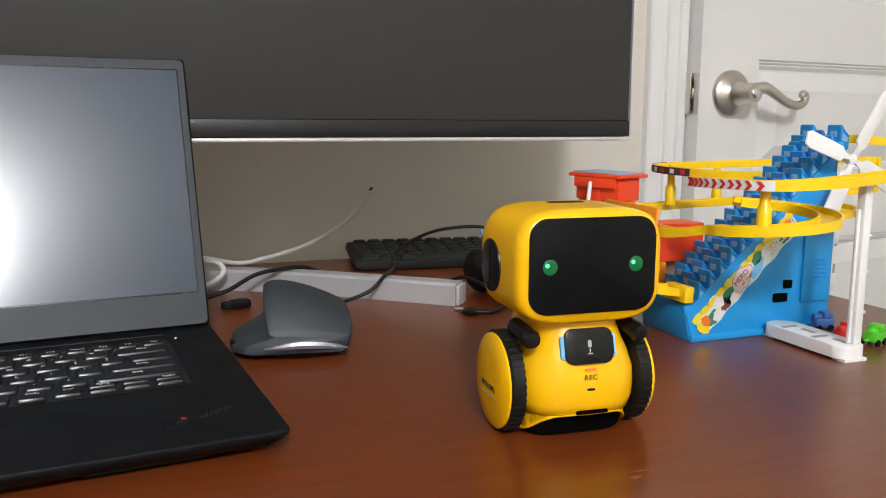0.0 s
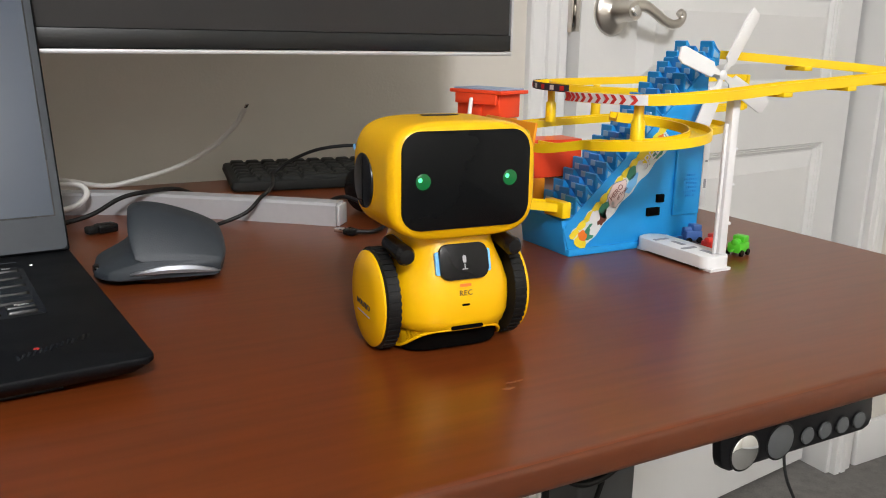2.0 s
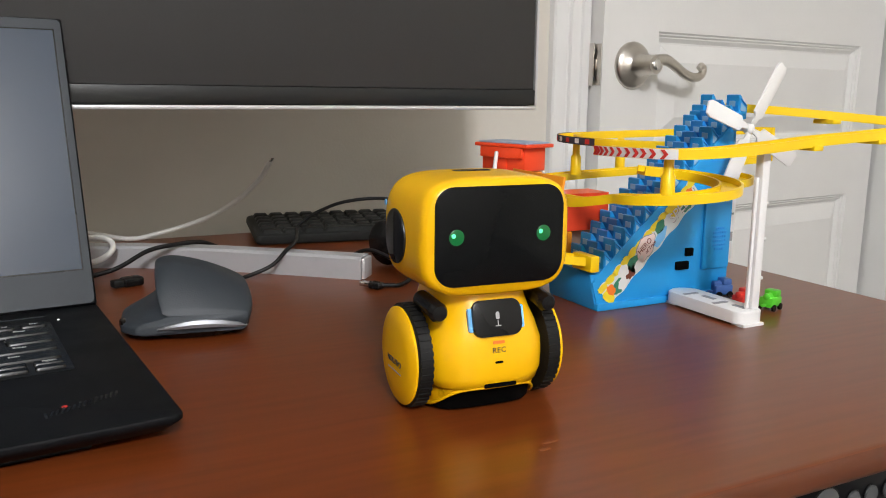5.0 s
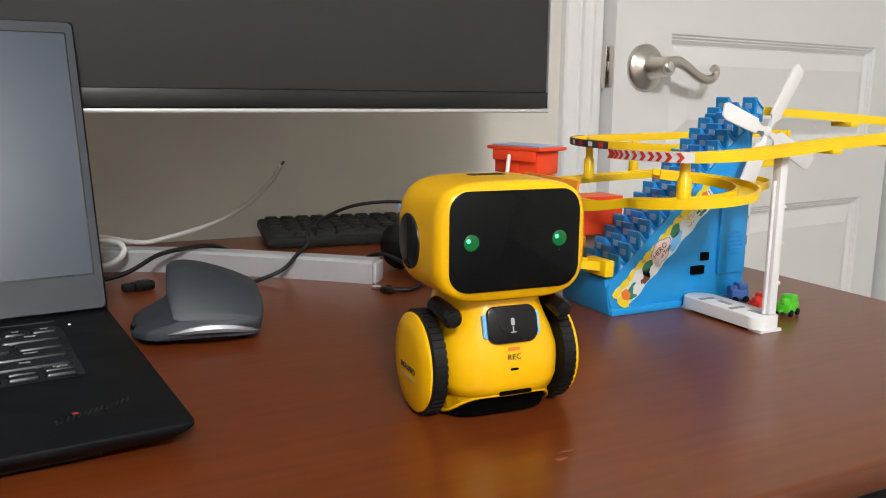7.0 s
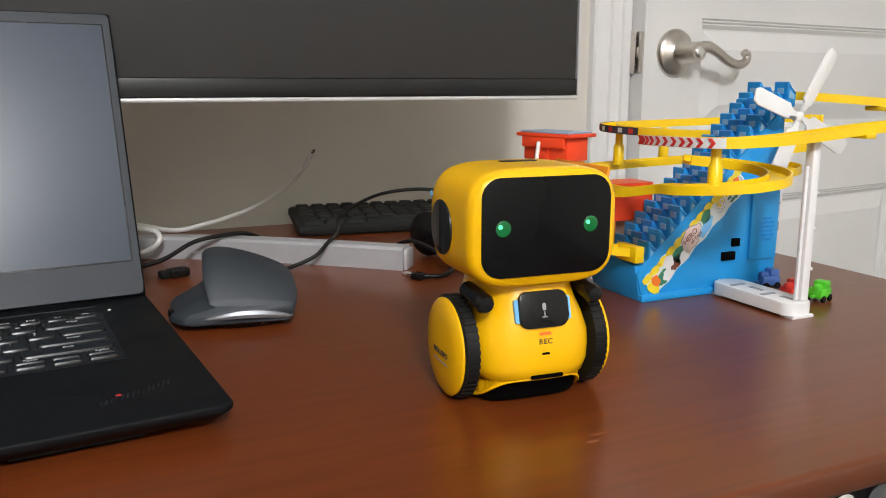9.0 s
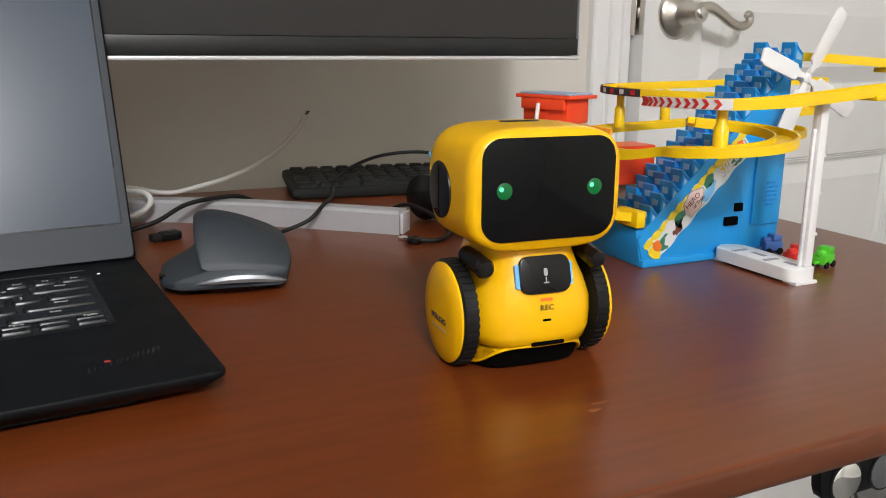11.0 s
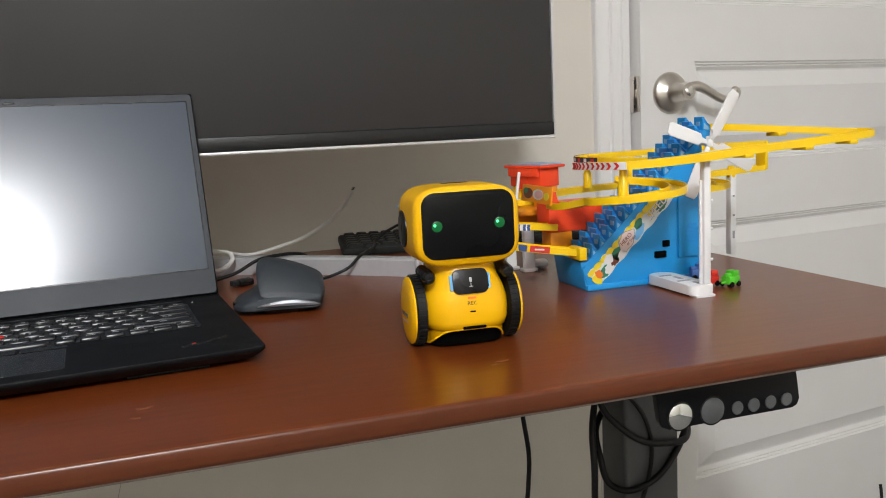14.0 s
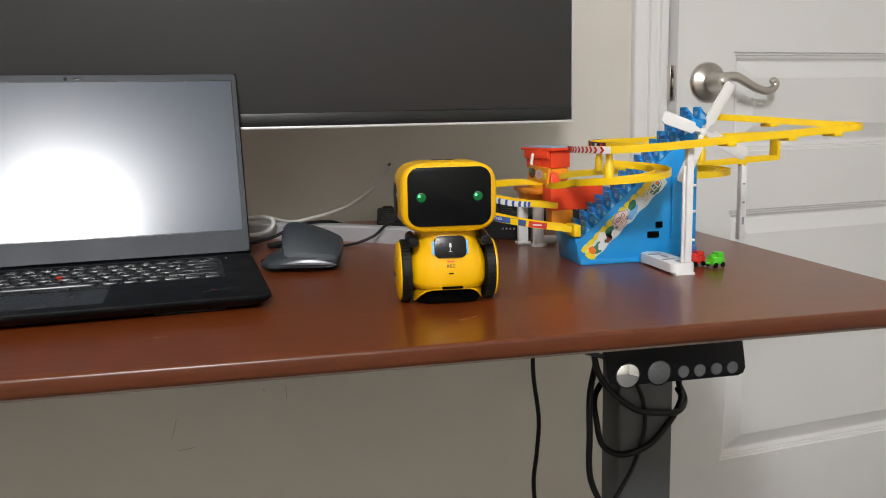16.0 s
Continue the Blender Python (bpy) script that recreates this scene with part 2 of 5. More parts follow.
def smooth_path(points, steps=8, closed=False):
    """A Catmull-Rom curve through points."""
    pts = [Vector(p) for p in points]
    n, out = len(pts), []
    for i in range(n if closed else n - 1):
        if closed:
            p0, p1, p2, p3 = pts[i - 1], pts[i], pts[(i + 1) % n], pts[(i + 2) % n]
        else:
            p1, p2 = pts[i], pts[i + 1]
            p0 = pts[i - 1] if i else p1 * 2 - p2
            p3 = pts[i + 2] if i + 2 < n else p2 * 2 - p1
        for k in range(steps):
            t = k / steps
            out.append(0.5 * (2 * p1 + (p2 - p0) * t + (2 * p0 - 5 * p1 + 4 * p2 - p3) * t * t + (3 * p1 - p0 - 3 * p2 + p3) * t ** 3))
    if not closed:
        out.append(pts[-1])
    return out


def sweep(path, profile, closed=False, bm=None, caps=True):
    """Carries a closed profile of (sideways, up) rows along a path that stays more or less level."""
    bm = bm or bmesh.new()
    rings, n = [], len(path)
    for i, p in enumerate(path):
        a = path[i - 1] if i or closed else path[i]
        b = path[(i + 1) % n] if i < n - 1 or closed else path[i]
        ahead = (b - a).normalized()
        side = ahead.cross(Vector((0, 0, 1)))
        side = side.normalized() if side.length > 1e-4 else Vector((1, 0, 0))
        up = side.cross(ahead)
        rings.append([bm.verts.new(p + side * u + up * w) for u, w in profile])
    k = len(profile)
    for i in range(n if closed else n - 1):
        a, b = rings[i], rings[(i + 1) % n]
        for j in range(k):
            bm.faces.new((a[j], a[(j + 1) % k], b[(j + 1) % k], b[j]))
    if caps and not closed:
        bm.faces.new(rings[0])
        bm.faces.new(rings[-1])
    return bm


def tube(points, r, steps=8, n=10, closed=False, bm=None):
    """A round cord through points, in any direction."""
    path = smooth_path(points, steps, closed)
    bm = bm or bmesh.new()
    rings, side = [], Vector((0, 0, 1))
    for i, p in enumerate(path):
        a, b = path[max(0, i - 1)], path[min(len(path) - 1, i + 1)]
        ahead = (b - a).normalized()
        side = side - ahead * side.dot(ahead)
        side = side.normalized() if side.length > 1e-5 else ahead.orthogonal().normalized()
        other = ahead.cross(side)
        rings.append([bm.verts.new(p + (side * math.cos(t) + other * math.sin(t)) * r) for t in (2 * math.pi * j / n for j in range(n))])
    for a, b in zip(rings, rings[1:]):
        for j in range(n):
            bm.faces.new((a[j], a[(j + 1) % n], b[(j + 1) % n], b[j]))
    bm.faces.new(rings[0])
    bm.faces.new(rings[-1])
    return bm


def loft(rows, n=40, power=3.0, bm=None):
    """Stacks rounded-rectangle rings: rows of (z, half width, half depth, x, y)."""
    bm = bm or bmesh.new()
    rings = []
    for z, a, b, x, y, *more in rows:
        q = more[0] if more else power
        ring = []
        for i in range(n):
            t = 2 * math.pi * i / n
            c, s = math.cos(t), math.sin(t)
            ring.append(bm.verts.new((x + a * math.copysign(abs(c) ** (2 / q), c), y + b * math.copysign(abs(s) ** (2 / q), s), z)))
        rings.append(ring)
    for p, q in zip(rings, rings[1:]):
        for i in range(n):
            bm.faces.new((p[i], p[(i + 1) % n], q[(i + 1) % n], q[i]))
    bm.faces.new(rings[0])
    bm.faces.new(rings[-1])
    return bm


def plate(outline, thick, m=None, bevel=0.0):
    """A flat plate: outline of (x, y) rows, from z 0 up to thick."""
    bm = bmesh.new()
    low = [bm.verts.new((x, y, 0)) for x, y in outline]
    high = [bm.verts.new((x, y, thick)) for x, y in outline]
    bm.faces.new(low[::-1])
    top = bm.faces.new(high)
    n = len(outline)
    for i in range(n):
        bm.faces.new((low[i], low[(i + 1) % n], high[(i + 1) % n], high[i]))
    if bevel:
        bmesh.ops.bevel(bm, geom=list(top.edges), offset=bevel, segments=2, profile=0.5, affect="EDGES")
    if m is not None:
        bm.transform(m)
    return bm


def rounded(w, h, r, seg=6):
    """The outline of a rounded rectangle."""
    out = []
    for cx, cy, a0 in ((w / 2 - r, h / 2 - r, 0), (-w / 2 + r, h / 2 - r, 90), (-w / 2 + r, -h / 2 + r, 180), (w / 2 - r, -h / 2 + r, 270)):
        for i in range(seg + 1):
            a = radians(a0 + 90 * i / seg)
            out.append((cx + r * math.cos(a), cy + r * math.sin(a)))
    return out


def ellipse(a, b, n=32):
    return [(a * math.cos(2 * math.pi * i / n), b * math.sin(2 * math.pi * i / n)) for i in range(n)]


def capsule(a, b, r, n=16):
    a, b = Vector(a), Vector(b)
    ahead = b - a
    length = ahead.length
    prof = [(r * math.sin(t), -r * math.cos(t)) for t in (i * math.pi / 12 for i in range(7))]
    prof += [(r * math.sin(t), length - r * math.cos(t)) for t in (math.pi / 2 + i * math.pi / 12 for i in range(7))]
    prof[0], prof[-1] = (0, -r), (0, length + r)
    return lathe(prof, n, Matrix.Translation(a) @ ahead.to_track_quat("Z", "Y").to_matrix().to_4x4())


def lettering(name, words, size, material, parent, m, thick=0.0002, spacing=1.0):
    """Words as a flat mesh, centred, in the plane of m."""
    cu = bpy.data.curves.new(name, "FONT")
    cu.body, cu.size, cu.extrude, cu.align_x, cu.align_y, cu.space_character = words, size, thick, "CENTER", "CENTER", spacing
    cu.resolution_u = 3
    tmp = new(name + "_curve", cu)
    me = bpy.data.meshes.new_from_object(tmp.evaluated_get(bpy.context.evaluated_depsgraph_get()))
    bpy.data.objects.remove(tmp)
    me.materials.clear()
    me.materials.append(material)
    ob = new(name, me)
    ob.parent = parent
    ob.matrix_basis = m
    return ob


# ---- the room ----
WALL_Y, DESK_Z = 0.80, 0.75
X0, X1, Y0 = -2.6, 1.75, -3.1
JAMB_L, JAMB_R, DOOR_TOP = 0.5705, 1.352, 2.05
solid("floor", span(X0 - 0.1, X1 + 0.1, Y0 - 0.1, WALL_Y + 1.1, -0.1, 0.0), CARPET, Matrix(), "grey cut-pile carpet floor", "floor", kind="structure")
solid("ceiling", span(X0 - 0.1, X1 + 0.1, Y0 - 0.1, WALL_Y + 0.12, CEILING, CEILING + 0.1), CEIL, Matrix(), "plain white ceiling", "ceiling", kind="structure")
bm = span(X0 - 0.1, JAMB_L - 0.012, WALL_Y, WALL_Y + 0.12, 0, CEILING)
add_box(bm, (X1 + 0.1 - JAMB_R, 0.12, CEILING), ((X1 + 0.1 + JAMB_R) / 2, WALL_Y + 0.06, CEILING / 2))
add_box(bm, (JAMB_R - JAMB_L, 0.12, CEILING - DOOR_TOP), ((JAMB_L + JAMB_R) / 2, WALL_Y + 0.06, (CEILING + DOOR_TOP) / 2))
wall_north = solid("wall_north", bm, WALL, Matrix(), "beige painted wall behind the desk with a doorway", "wall", kind="structure")
for x, z, w, h, turn in ((-0.158, 0.461, 0.0030, 0.0030, 0), (0.060, 0.462, 0.0022, 0.0022, 0), (-0.292, 0.368, 0.030, 0.0012, 6), (-0.121, 0.452, 0.0012, 0.026, 3), (-0.309, 0.405, 0.0012, 0.040, -16)):
    part("scuff", plate(ellipse(w / 2, h / 2, 14), 0.0003, pose(x, WALL_Y, z, 90, 0, 0) @ pose(0, 0, 0, 0, 0, turn)), SCUFF, wall_north)
# Unseen south wall, its distance set for the bounce light behind the monitor.
solid("wall_south_unseen", span(X0 - 0.1, X1 + 0.1, Y0 - 0.1, Y0, 0, CEILING), WALL, Matrix(), "beige painted wall", "wall", kind="structure")
# Unseen west wall, coloured darker so less light bounces under the desk.
solid("wall_west_unseen", span(X0 - 0.1, X0, Y0, WALL_Y, 0, CEILING), WALL_DIM, Matrix(), "unseen wall, darkened to cut bounce light", "wall", kind="structure")
solid("wall_east", span(X1, X1 + 0.1, Y0, WALL_Y, 0, CEILING), WALL, Matrix(), "beige painted wall beside the door", "wall", kind="structure")
solid("wall_closet", span(JAMB_L - 0.3, JAMB_R + 0.3, WALL_Y + 1.0, WALL_Y + 1.1, 0, CEILING), WALL, Matrix(), "plain wall behind the doorway", "wall", kind="structure")
for x in (JAMB_L - 0.1, JAMB_R + 0.02):
    solid("wall_closet_side", span(x, x + 0.08, WALL_Y + 0.12, WALL_Y + 1.0, 0, CEILING), WALL, Matrix(), "plain side wall behind the doorway", "wall", kind="structure")

# Door casing: stepped moulding on both sides and over the top.
CASING = [(0.0, 0.0), (0.0, 0.0165), (0.002, 0.018), (0.014, 0.018), (0.0165, 0.0145), (0.020, 0.0145), (0.0225, 0.018), (0.034, 0.018), (0.037, 0.0145), (0.040, 0.0145), (0.044, 0.0125), (0.058, 0.0115), (0.061, 0.009), (0.063, 0.0)]


def casing(name, x, flip, z1):
    bm = bmesh.new()
    rows = [(x + (-u if flip else u), WALL_Y - w) for u, w in CASING]
    low = [bm.verts.new((a, b, 0.0)) for a, b in rows]
    high = [bm.verts.new((a, b, z1)) for a, b in rows]
    for i in range(len(rows) - 1):
        bm.faces.new((low[i], low[i + 1], high[i + 1], high[i]))
    bm.faces.new(low)
    bm.faces.new(high)
    bm.faces.new((low[0], high[0], high[-1], low[-1]))
    return solid(name, bm, TRIM, Matrix(), "white moulded door casing", "door casing", kind="structure", angle=25)


casing("trim_left", JAMB_L, True, DOOR_TOP + 0.07)
casing("trim_right", JAMB_R, False, DOOR_TOP + 0.07)
solid("trim_top", span(JAMB_L, JAMB_R, WALL_Y - 0.018, WALL_Y - 0.0005, DOOR_TOP, DOOR_TOP + 0.07, 0.004), TRIM, Matrix(), "white door head casing", "door casing", kind="structure")
for name, x in (("jamb_left", JAMB_L - 0.012), ("jamb_right", JAMB_R - 0.012)):
    solid(name, span(x + 0.0005, x + 0.0115, WALL_Y - 0.004, WALL_Y + 0.12, 0, DOOR_TOP - 0.002, 0.001), TRIM, Matrix(), "white door jamb", "door jamb", kind="structure")


def baseboard(name, x0, x1, y0, y1):
    return solid(name, span(x0, x1, y0, y1, 0.0, 0.105, 0.006), TRIM, Matrix(), "white painted baseboard", "baseboard", kind="structure")


baseboard("baseboard", X0, JAMB_L - 0.064, WALL_Y - 0.014, WALL_Y - 0.0005)
baseboard("baseboard", JAMB_R + 0.071, X1, WALL_Y - 0.014, WALL_Y - 0.0005)
baseboard("baseboard", X1 - 0.014, X1 - 0.0005, Y0, WALL_Y - 0.015)

# ---- the door: hinged on its far side, a little open towards the room ----
DOOR_W, DOOR_T = 0.76, 0.035
door = thing("door_1", pose(0.5765, 0.760, 0.012, 0, 0, 7), "white two-panel moulded door standing slightly open", "door", kind="structure")


def door_leaf():
    """Local x along the leaf, y 0 the near face; panels sunk behind a stepped moulding."""
    bm = bmesh.new()
    w, t, h = DOOR_W, DOOR_T, DOOR_TOP - 0.02
    panels = [(0.118, w - 0.075, 0.235, 0.722), (0.118, w - 0.075, 0.829, 1.007), (0.118, w - 0.075, 1.105, h - 0.12)]
    px0, px1 = panels[0][0], panels[0][1]
    zs = [0] + [z for p in panels for z in p[2:]] + [h]
    xs = [0, px0, px1, w]
    grid = {(i, k): bm.verts.new((x, 0, z)) for i, x in enumerate(xs) for k, z in enumerate(zs)}
    steps = ((0.0025, 0.0035), (0.002, 0.0), (0.0025, 0.0035), (0.002, 0.0), (0.006, 0.006), (0.003, 0.0), (0.028, -0.0125))
    for i in range(len(xs) - 1):
        for k in range(len(zs) - 1):
            ring = [grid[i, k], grid[i + 1, k], grid[i + 1, k + 1], grid[i, k + 1]]
            if i == 1 and k % 2 == 1:
                inset = depth = 0.0
                for more, deeper in steps:
                    inset, depth = inset + more, depth + deeper
                    x0, x1, z0, z1 = px0 + inset, px1 - inset, zs[k] + inset, zs[k + 1] - inset
                    inner = [bm.verts.new((x, depth, z)) for x, z in ((x0, z0), (x1, z0), (x1, z1), (x0, z1))]
                    for j in range(4):
                        bm.faces.new((ring[j], ring[(j + 1) % 4], inner[(j + 1) % 4], inner[j]))
                    ring = inner
            bm.faces.new(ring)
    edge = [e for e in bm.edges if e.is_boundary]
    made = bmesh.ops.extrude_edge_only(bm, edges=edge)["geom"]
    bmesh.ops.translate(bm, verts=[g for g in made if isinstance(g, bmesh.types.BMVert)], vec=(0, t, 0))
    bmesh.ops.holes_fill(bm, edges=[e for e in bm.edges if e.is_boundary])
    return bm


part("leaf", door_leaf(), DOORPAINT, door, angle=20)
DOOR_Z0 = 0.012


def door_handle():
    base = thing("door_handle", Matrix(), "brushed nickel lever handle on a round rose", "door handle")
    base.parent = door
    base.matrix_basis = pose(0.062, 0, 0.966 - DOOR_Z0) @ Matrix.Diagonal((1.1, 1, 1.06, 1))
    face = pose(0, 0, 0, 90, 0, 0)
    part("rose", lathe([(0.0335, 0.0), (0.0335, 0.003), (0.032, 0.006), (0.027, 0.010), (0.018, 0.014), (0.0145, 0.018), (0.0135, 0.046), (0.0125, 0.049), (0, 0.049)], 48, face), NICKEL, base)
    part("lock_button", lathe([(0.0075, 0.049), (0.0075, 0.051), (0.005, 0.053), (0, 0.0535)], 24, face), CHROME, base)
    pts = [(0.004, -0.043, 0.006), (0.022, -0.045, 0.007), (0.040, -0.045, 0.000), (0.062, -0.044, -0.011), (0.082, -0.043, -0.016), (0.098, -0.042, -0.013), (0.104, -0.042, -0.004), (0.099, -0.042, 0.001), (0.094, -0.042, -0.003)]
    path = smooth_path(pts, 8)
    bm = bmesh.new()
    rings = []
    for i, p in enumerate(path):
        ahead = (path[min(i + 1, len(path) - 1)] - path[max(i - 1, 0)]).normalized()
        side = Vector((0, 1, 0))
        up = ahead.cross(side).normalized()
        f = i / (len(path) - 1)
        r = 0.0085 * (1 - f) + 0.0050 * f
        rings.append([bm.verts.new(p + (side * math.cos(a) * 0.8 + up * math.sin(a)) * r) for a in (2 * math.pi * j / 14 for j in range(14))])
    for a, b in zip(rings, rings[1:]):
        for j in range(14):
            bm.faces.new((a[j], a[(j + 1) % 14], b[(j + 1) % 14], b[j]))
    bm.faces.new(rings[0]), bm.faces.new(rings[-1])
    part("lever", bm, NICKEL, base)


door_handle()
latch = part("latch_plate", box((0.0016, 0.0255, 0.060), (-0.0006, 0.0150, 0.966 - DOOR_Z0), 0.0006), NICKEL, door, "brushed nickel latch plate in the door's edge")
solid("strike_plate", box((0.0016, 0.011, 0.062), (JAMB_L - 0.0016, WALL_Y - 0.0235, 0.966), 0.0006), NICKEL, Matrix(), "brushed nickel strike plate lip on the door jamb", "strike plate", kind="structure")
part("latch_bolt", box((0.003, 0.012, 0.016), (-0.0022, 0.0165, 0.966 - DOOR_Z0), 0.003), NICKEL, latch)
for dz in (-0.021, 0.021):
    part("screw", lathe([(0.0038, 0), (0.003, 0.0009), (0, 0.001)], 14, pose(-0.0013, 0.0165, 0.966 - DOOR_Z0 + dz, 0, -90, 0)), STEEL, latch)

# ---- ceiling lamp over the room, behind the camera ----
lampfix = thing("pendant_lamp", pose(*LAMP, CEILING), "small white ceiling pendant with a bare bulb", "ceiling lamp")
part("ceiling_rose", lathe([(0.04, 0), (0.04, -0.008), (0.03, -0.014), (0, -0.016)], 32), WHITEPL, lampfix)
part("cord", lathe([(0.003, -0.0162), (0.003, -0.06)], 12), CORDW, lampfix)
part("socket", lathe([(0.014, -0.0602), (0.016, -0.064), (0.016, -0.068), (0.012, -0.07)], 24), WHITEPL, lampfix)

# ---- the desk ----
DX0, DX1, DEPTH = -1.05, 0.457, 0.757
desk = thing("standing_desk", pose(0, -0.003, DESK_Z), "glossy red-brown wooden standing desk with grey legs", "desk")
prof = [(0.0050, 0.0), (0.0032, 0.0), (0.0014, -0.0004), (0.0004, -0.0013), (0.0, -0.0030), (0.0, -0.0112), (0.0012, -0.0142), (0.0035, -0.0155)]
bm = bmesh.new()
rows = []
for inset, z in prof:
    ring = []
    for cx, cy, a0 in ((DX1 - 0.02, 0.02, 270), (DX1 - 0.02, DEPTH - 0.02, 0), (DX0 + 0.02, DEPTH - 0.02, 90), (DX0 + 0.02, 0.02, 180)):
        for i in range(7):
            a = radians(a0 + 15 * i)
            r = 0.02 - inset
            ring.append(bm.verts.new((cx + r * math.cos(a), cy + r * math.sin(a), z)))
    rows.append(ring)
for a, b in zip(rows, rows[1:]):
    for i in range(len(a)):
        bm.faces.new((a[i], a[(i + 1) % len(a)], b[(i + 1) % len(a)], b[i]))
for ring in (rows[0], rows[-1]):
    z = ring[0].co.z
    cols = [DX0 + 0.02 + (DX1 - DX0 - 0.04) * i / 20 for i in range(21)]
    lines = [0.02 + (DEPTH - 0.04) * k / 12 for k in range(13)]
    grid = {(i, k): bm.verts.new((x, y, z)) for i, x in enumerate(cols) for k, y in enumerate(lines)}
    for i in range(20):
        for k in range(12):
            bm.faces.new((grid[i, k], grid[i + 1, k], grid[i + 1, k + 1], grid[i, k + 1]))
    for c, key_at in enumerate(((20, 0), (20, 12), (0, 12), (0, 0))):
        for j in range(6):
            bm.faces.new((grid[key_at], ring[7 * c + j], ring[7 * c + j + 1]))
    sides = ([grid[20, k] for k in range(13)], [grid[20 - i, 12] for i in range(21)], [grid[0, 12 - k] for k in range(13)], [grid[i, 0] for i in range(21)])
    for c, row in enumerate(sides):
        ends = ring[7 * c + 6], ring[(7 * c + 7) % 28]
        edge = [ends[0]] + [bm.verts.new(ends[0].co.lerp(ends[1].co, j / (len(row) - 1))) for j in range(1, len(row) - 1)] + [ends[1]]
        for j in range(len(row) - 1):
            bm.faces.new((row[j], edge[j], edge[j + 1], row[j + 1]))
top = part("desktop", bm, WOOD, desk, angle=60)
top.data.materials.append(WOOD_EDGE)
# Steep faces round the rim take the darker edge colour.
for face in top.data.polygons:
    if abs(face.normal.z) < 0.75:
        face.material_index = 1
part("core", span(DX0 + 0.006, DX1 - 0.006, 0.009, DEPTH - 0.006, -0.0190, -0.0157, 0.0005), CORE, desk, "grey-brown raw underside of the board")


def chip(x, y, w, d, seed):
    """An uneven scrape through the varnish."""
    rng = random.Random(seed)
    pts = []
    for i in range(14):
        a = 2 * math.pi * i / 14
        k = rng.uniform(0.55, 1.0)
        pts.append((x + w * k * math.cos(a), y + d * k * math.sin(a)))
    part("scrape", plate(pts, 0.0003, Matrix.Translation((0, 0, 0.00005))), WOOD_RAW, desk, "worn pale scrape in the varnish")


bm = bmesh.new()
for i in range(4):
    rng = random.Random(i)
    add_box(bm, (rng.uniform(0.004, 0.008), 0.0012, 0.0012), (-0.014 + 0.0050 * i, 0.0019 + 0.0005 * rng.random(), -0.0021), 0.0004, 1, pose(0, 0, 0, 45, rng.uniform(-6, 6), 0))
part("edge_chip", bm, WOOD_RAW, desk, "pale chipped wood on the front edge")
for i, (x, y, w, d) in enumerate(((0.022, 0.070, 0.0040, 0.0016), (0.030, 0.076, 0.0060, 0.0010), (-0.221, 0.085, 0.0058, 0.0026), (-0.225, 0.066, 0.0040, 0.0020), (-0.226, 0.239, 0.0040, 0.0018))):
    chip(x, y, w, d, i)


def desk_leg(x, parent):
    leg = part("leg", span(x - 0.037, x + 0.037, 0.335, 0.392, -0.55, -0.0245, 0.006, 3), STEEL, parent)
    part("inner_tube", span(x - 0.030, x + 0.030, 0.341, 0.386, -0.70, -0.551, 0.005), STEEL, leg)
    part("leg_foot", span(x - 0.035, x + 0.035, 0.06, 0.69, -0.75, -0.701, 0.008), STEEL, leg)
    part("mounting_plate", span(x - 0.040, x + 0.040, 0.12, 0.62, -0.0243, -0.0192, 0.002), STEEL, leg)


desk_leg(0.320, desk)
desk_leg(-0.92, desk)

# ---- desk controller under the front edge ----
ctl = thing("desk_controller", pose(0.199, 0.0355, 0.7090), "black height controller with round buttons under the desk edge", "desk controller")
shape = [(-0.0675, 0.0208), (-0.0655, 0.006), (-0.0635, -0.0085), (-0.0615, -0.0135), (-0.0560, -0.0165), (0.056, -0.0165), (0.061, -0.0145), (0.0632, -0.0095), (0.0600, 0.008), (0.0580, 0.0208)]
part("panel", plate(shape, 0.006, pose(0, 0.0, 0, 90, 0, 0), 0.0012), PANELBLACK, ctl)
part("bracket", span(-0.05, 0.05, 0.0005, 0.09, 0.012, 0.0206, 0.001), BLACKPL, ctl)
for x, r, material, label in ((-0.0462, 0.0102, MIRROR, "polished round dial"), (-0.0180, 0.0102, DIALGREY, ""), (0.0042, 0.0052, DIALGREY, ""), (0.0192, 0.0053, DIALGREY, ""), (0.0347, 0.0052, DIALGREY, ""), (0.0498, 0.0052, DIALGREY, "")):
    b = part("button", lathe([(r, 0), (r, 0.0008), (r * 0.93, 0.0014), (0, 0.0015)], 28, pose(x, -0.006, -0.0070 if r > 0.01 else -0.0082, 90, 0, 0)), material, ctl, label)
    part("button_ring", lathe([(r * 1.06, 0.0), (r * 1.12, 0.0004), (r * 1.02, 0.0005)], 28, pose(x, -0.006, -0.0070 if r > 0.01 else -0.0082, 90, 0, 0)), BLACKPL, b)

# ---- cords under the desk ----
solid("hanging_cable", tube([(0.222, 0.48, 0.728), (0.223, 0.49, 0.62), (0.226, 0.5, 0.55), (0.234, 0.5, 0.482), (0.231, 0.5, 0.43), (0.226, 0.5, 0.38), (0.236, 0.51, 0.30), (0.26, 0.55, 0.15), (0.28, 0.6, 0.004)], 0.0032), CORD, Matrix(), "black cable hanging behind the desk to the floor", "cable")
LX, LY = 0.320, 0.360


def round_leg(rows):
    """Places round the leg: degrees from its front, distance past its faces, height."""
    out = []
    for a, far, z in rows:
        t = radians(a)
        out.append((LX + (0.043 + far) * math.sin(t), LY - (0.034 + far) * math.cos(t), z))
    return out


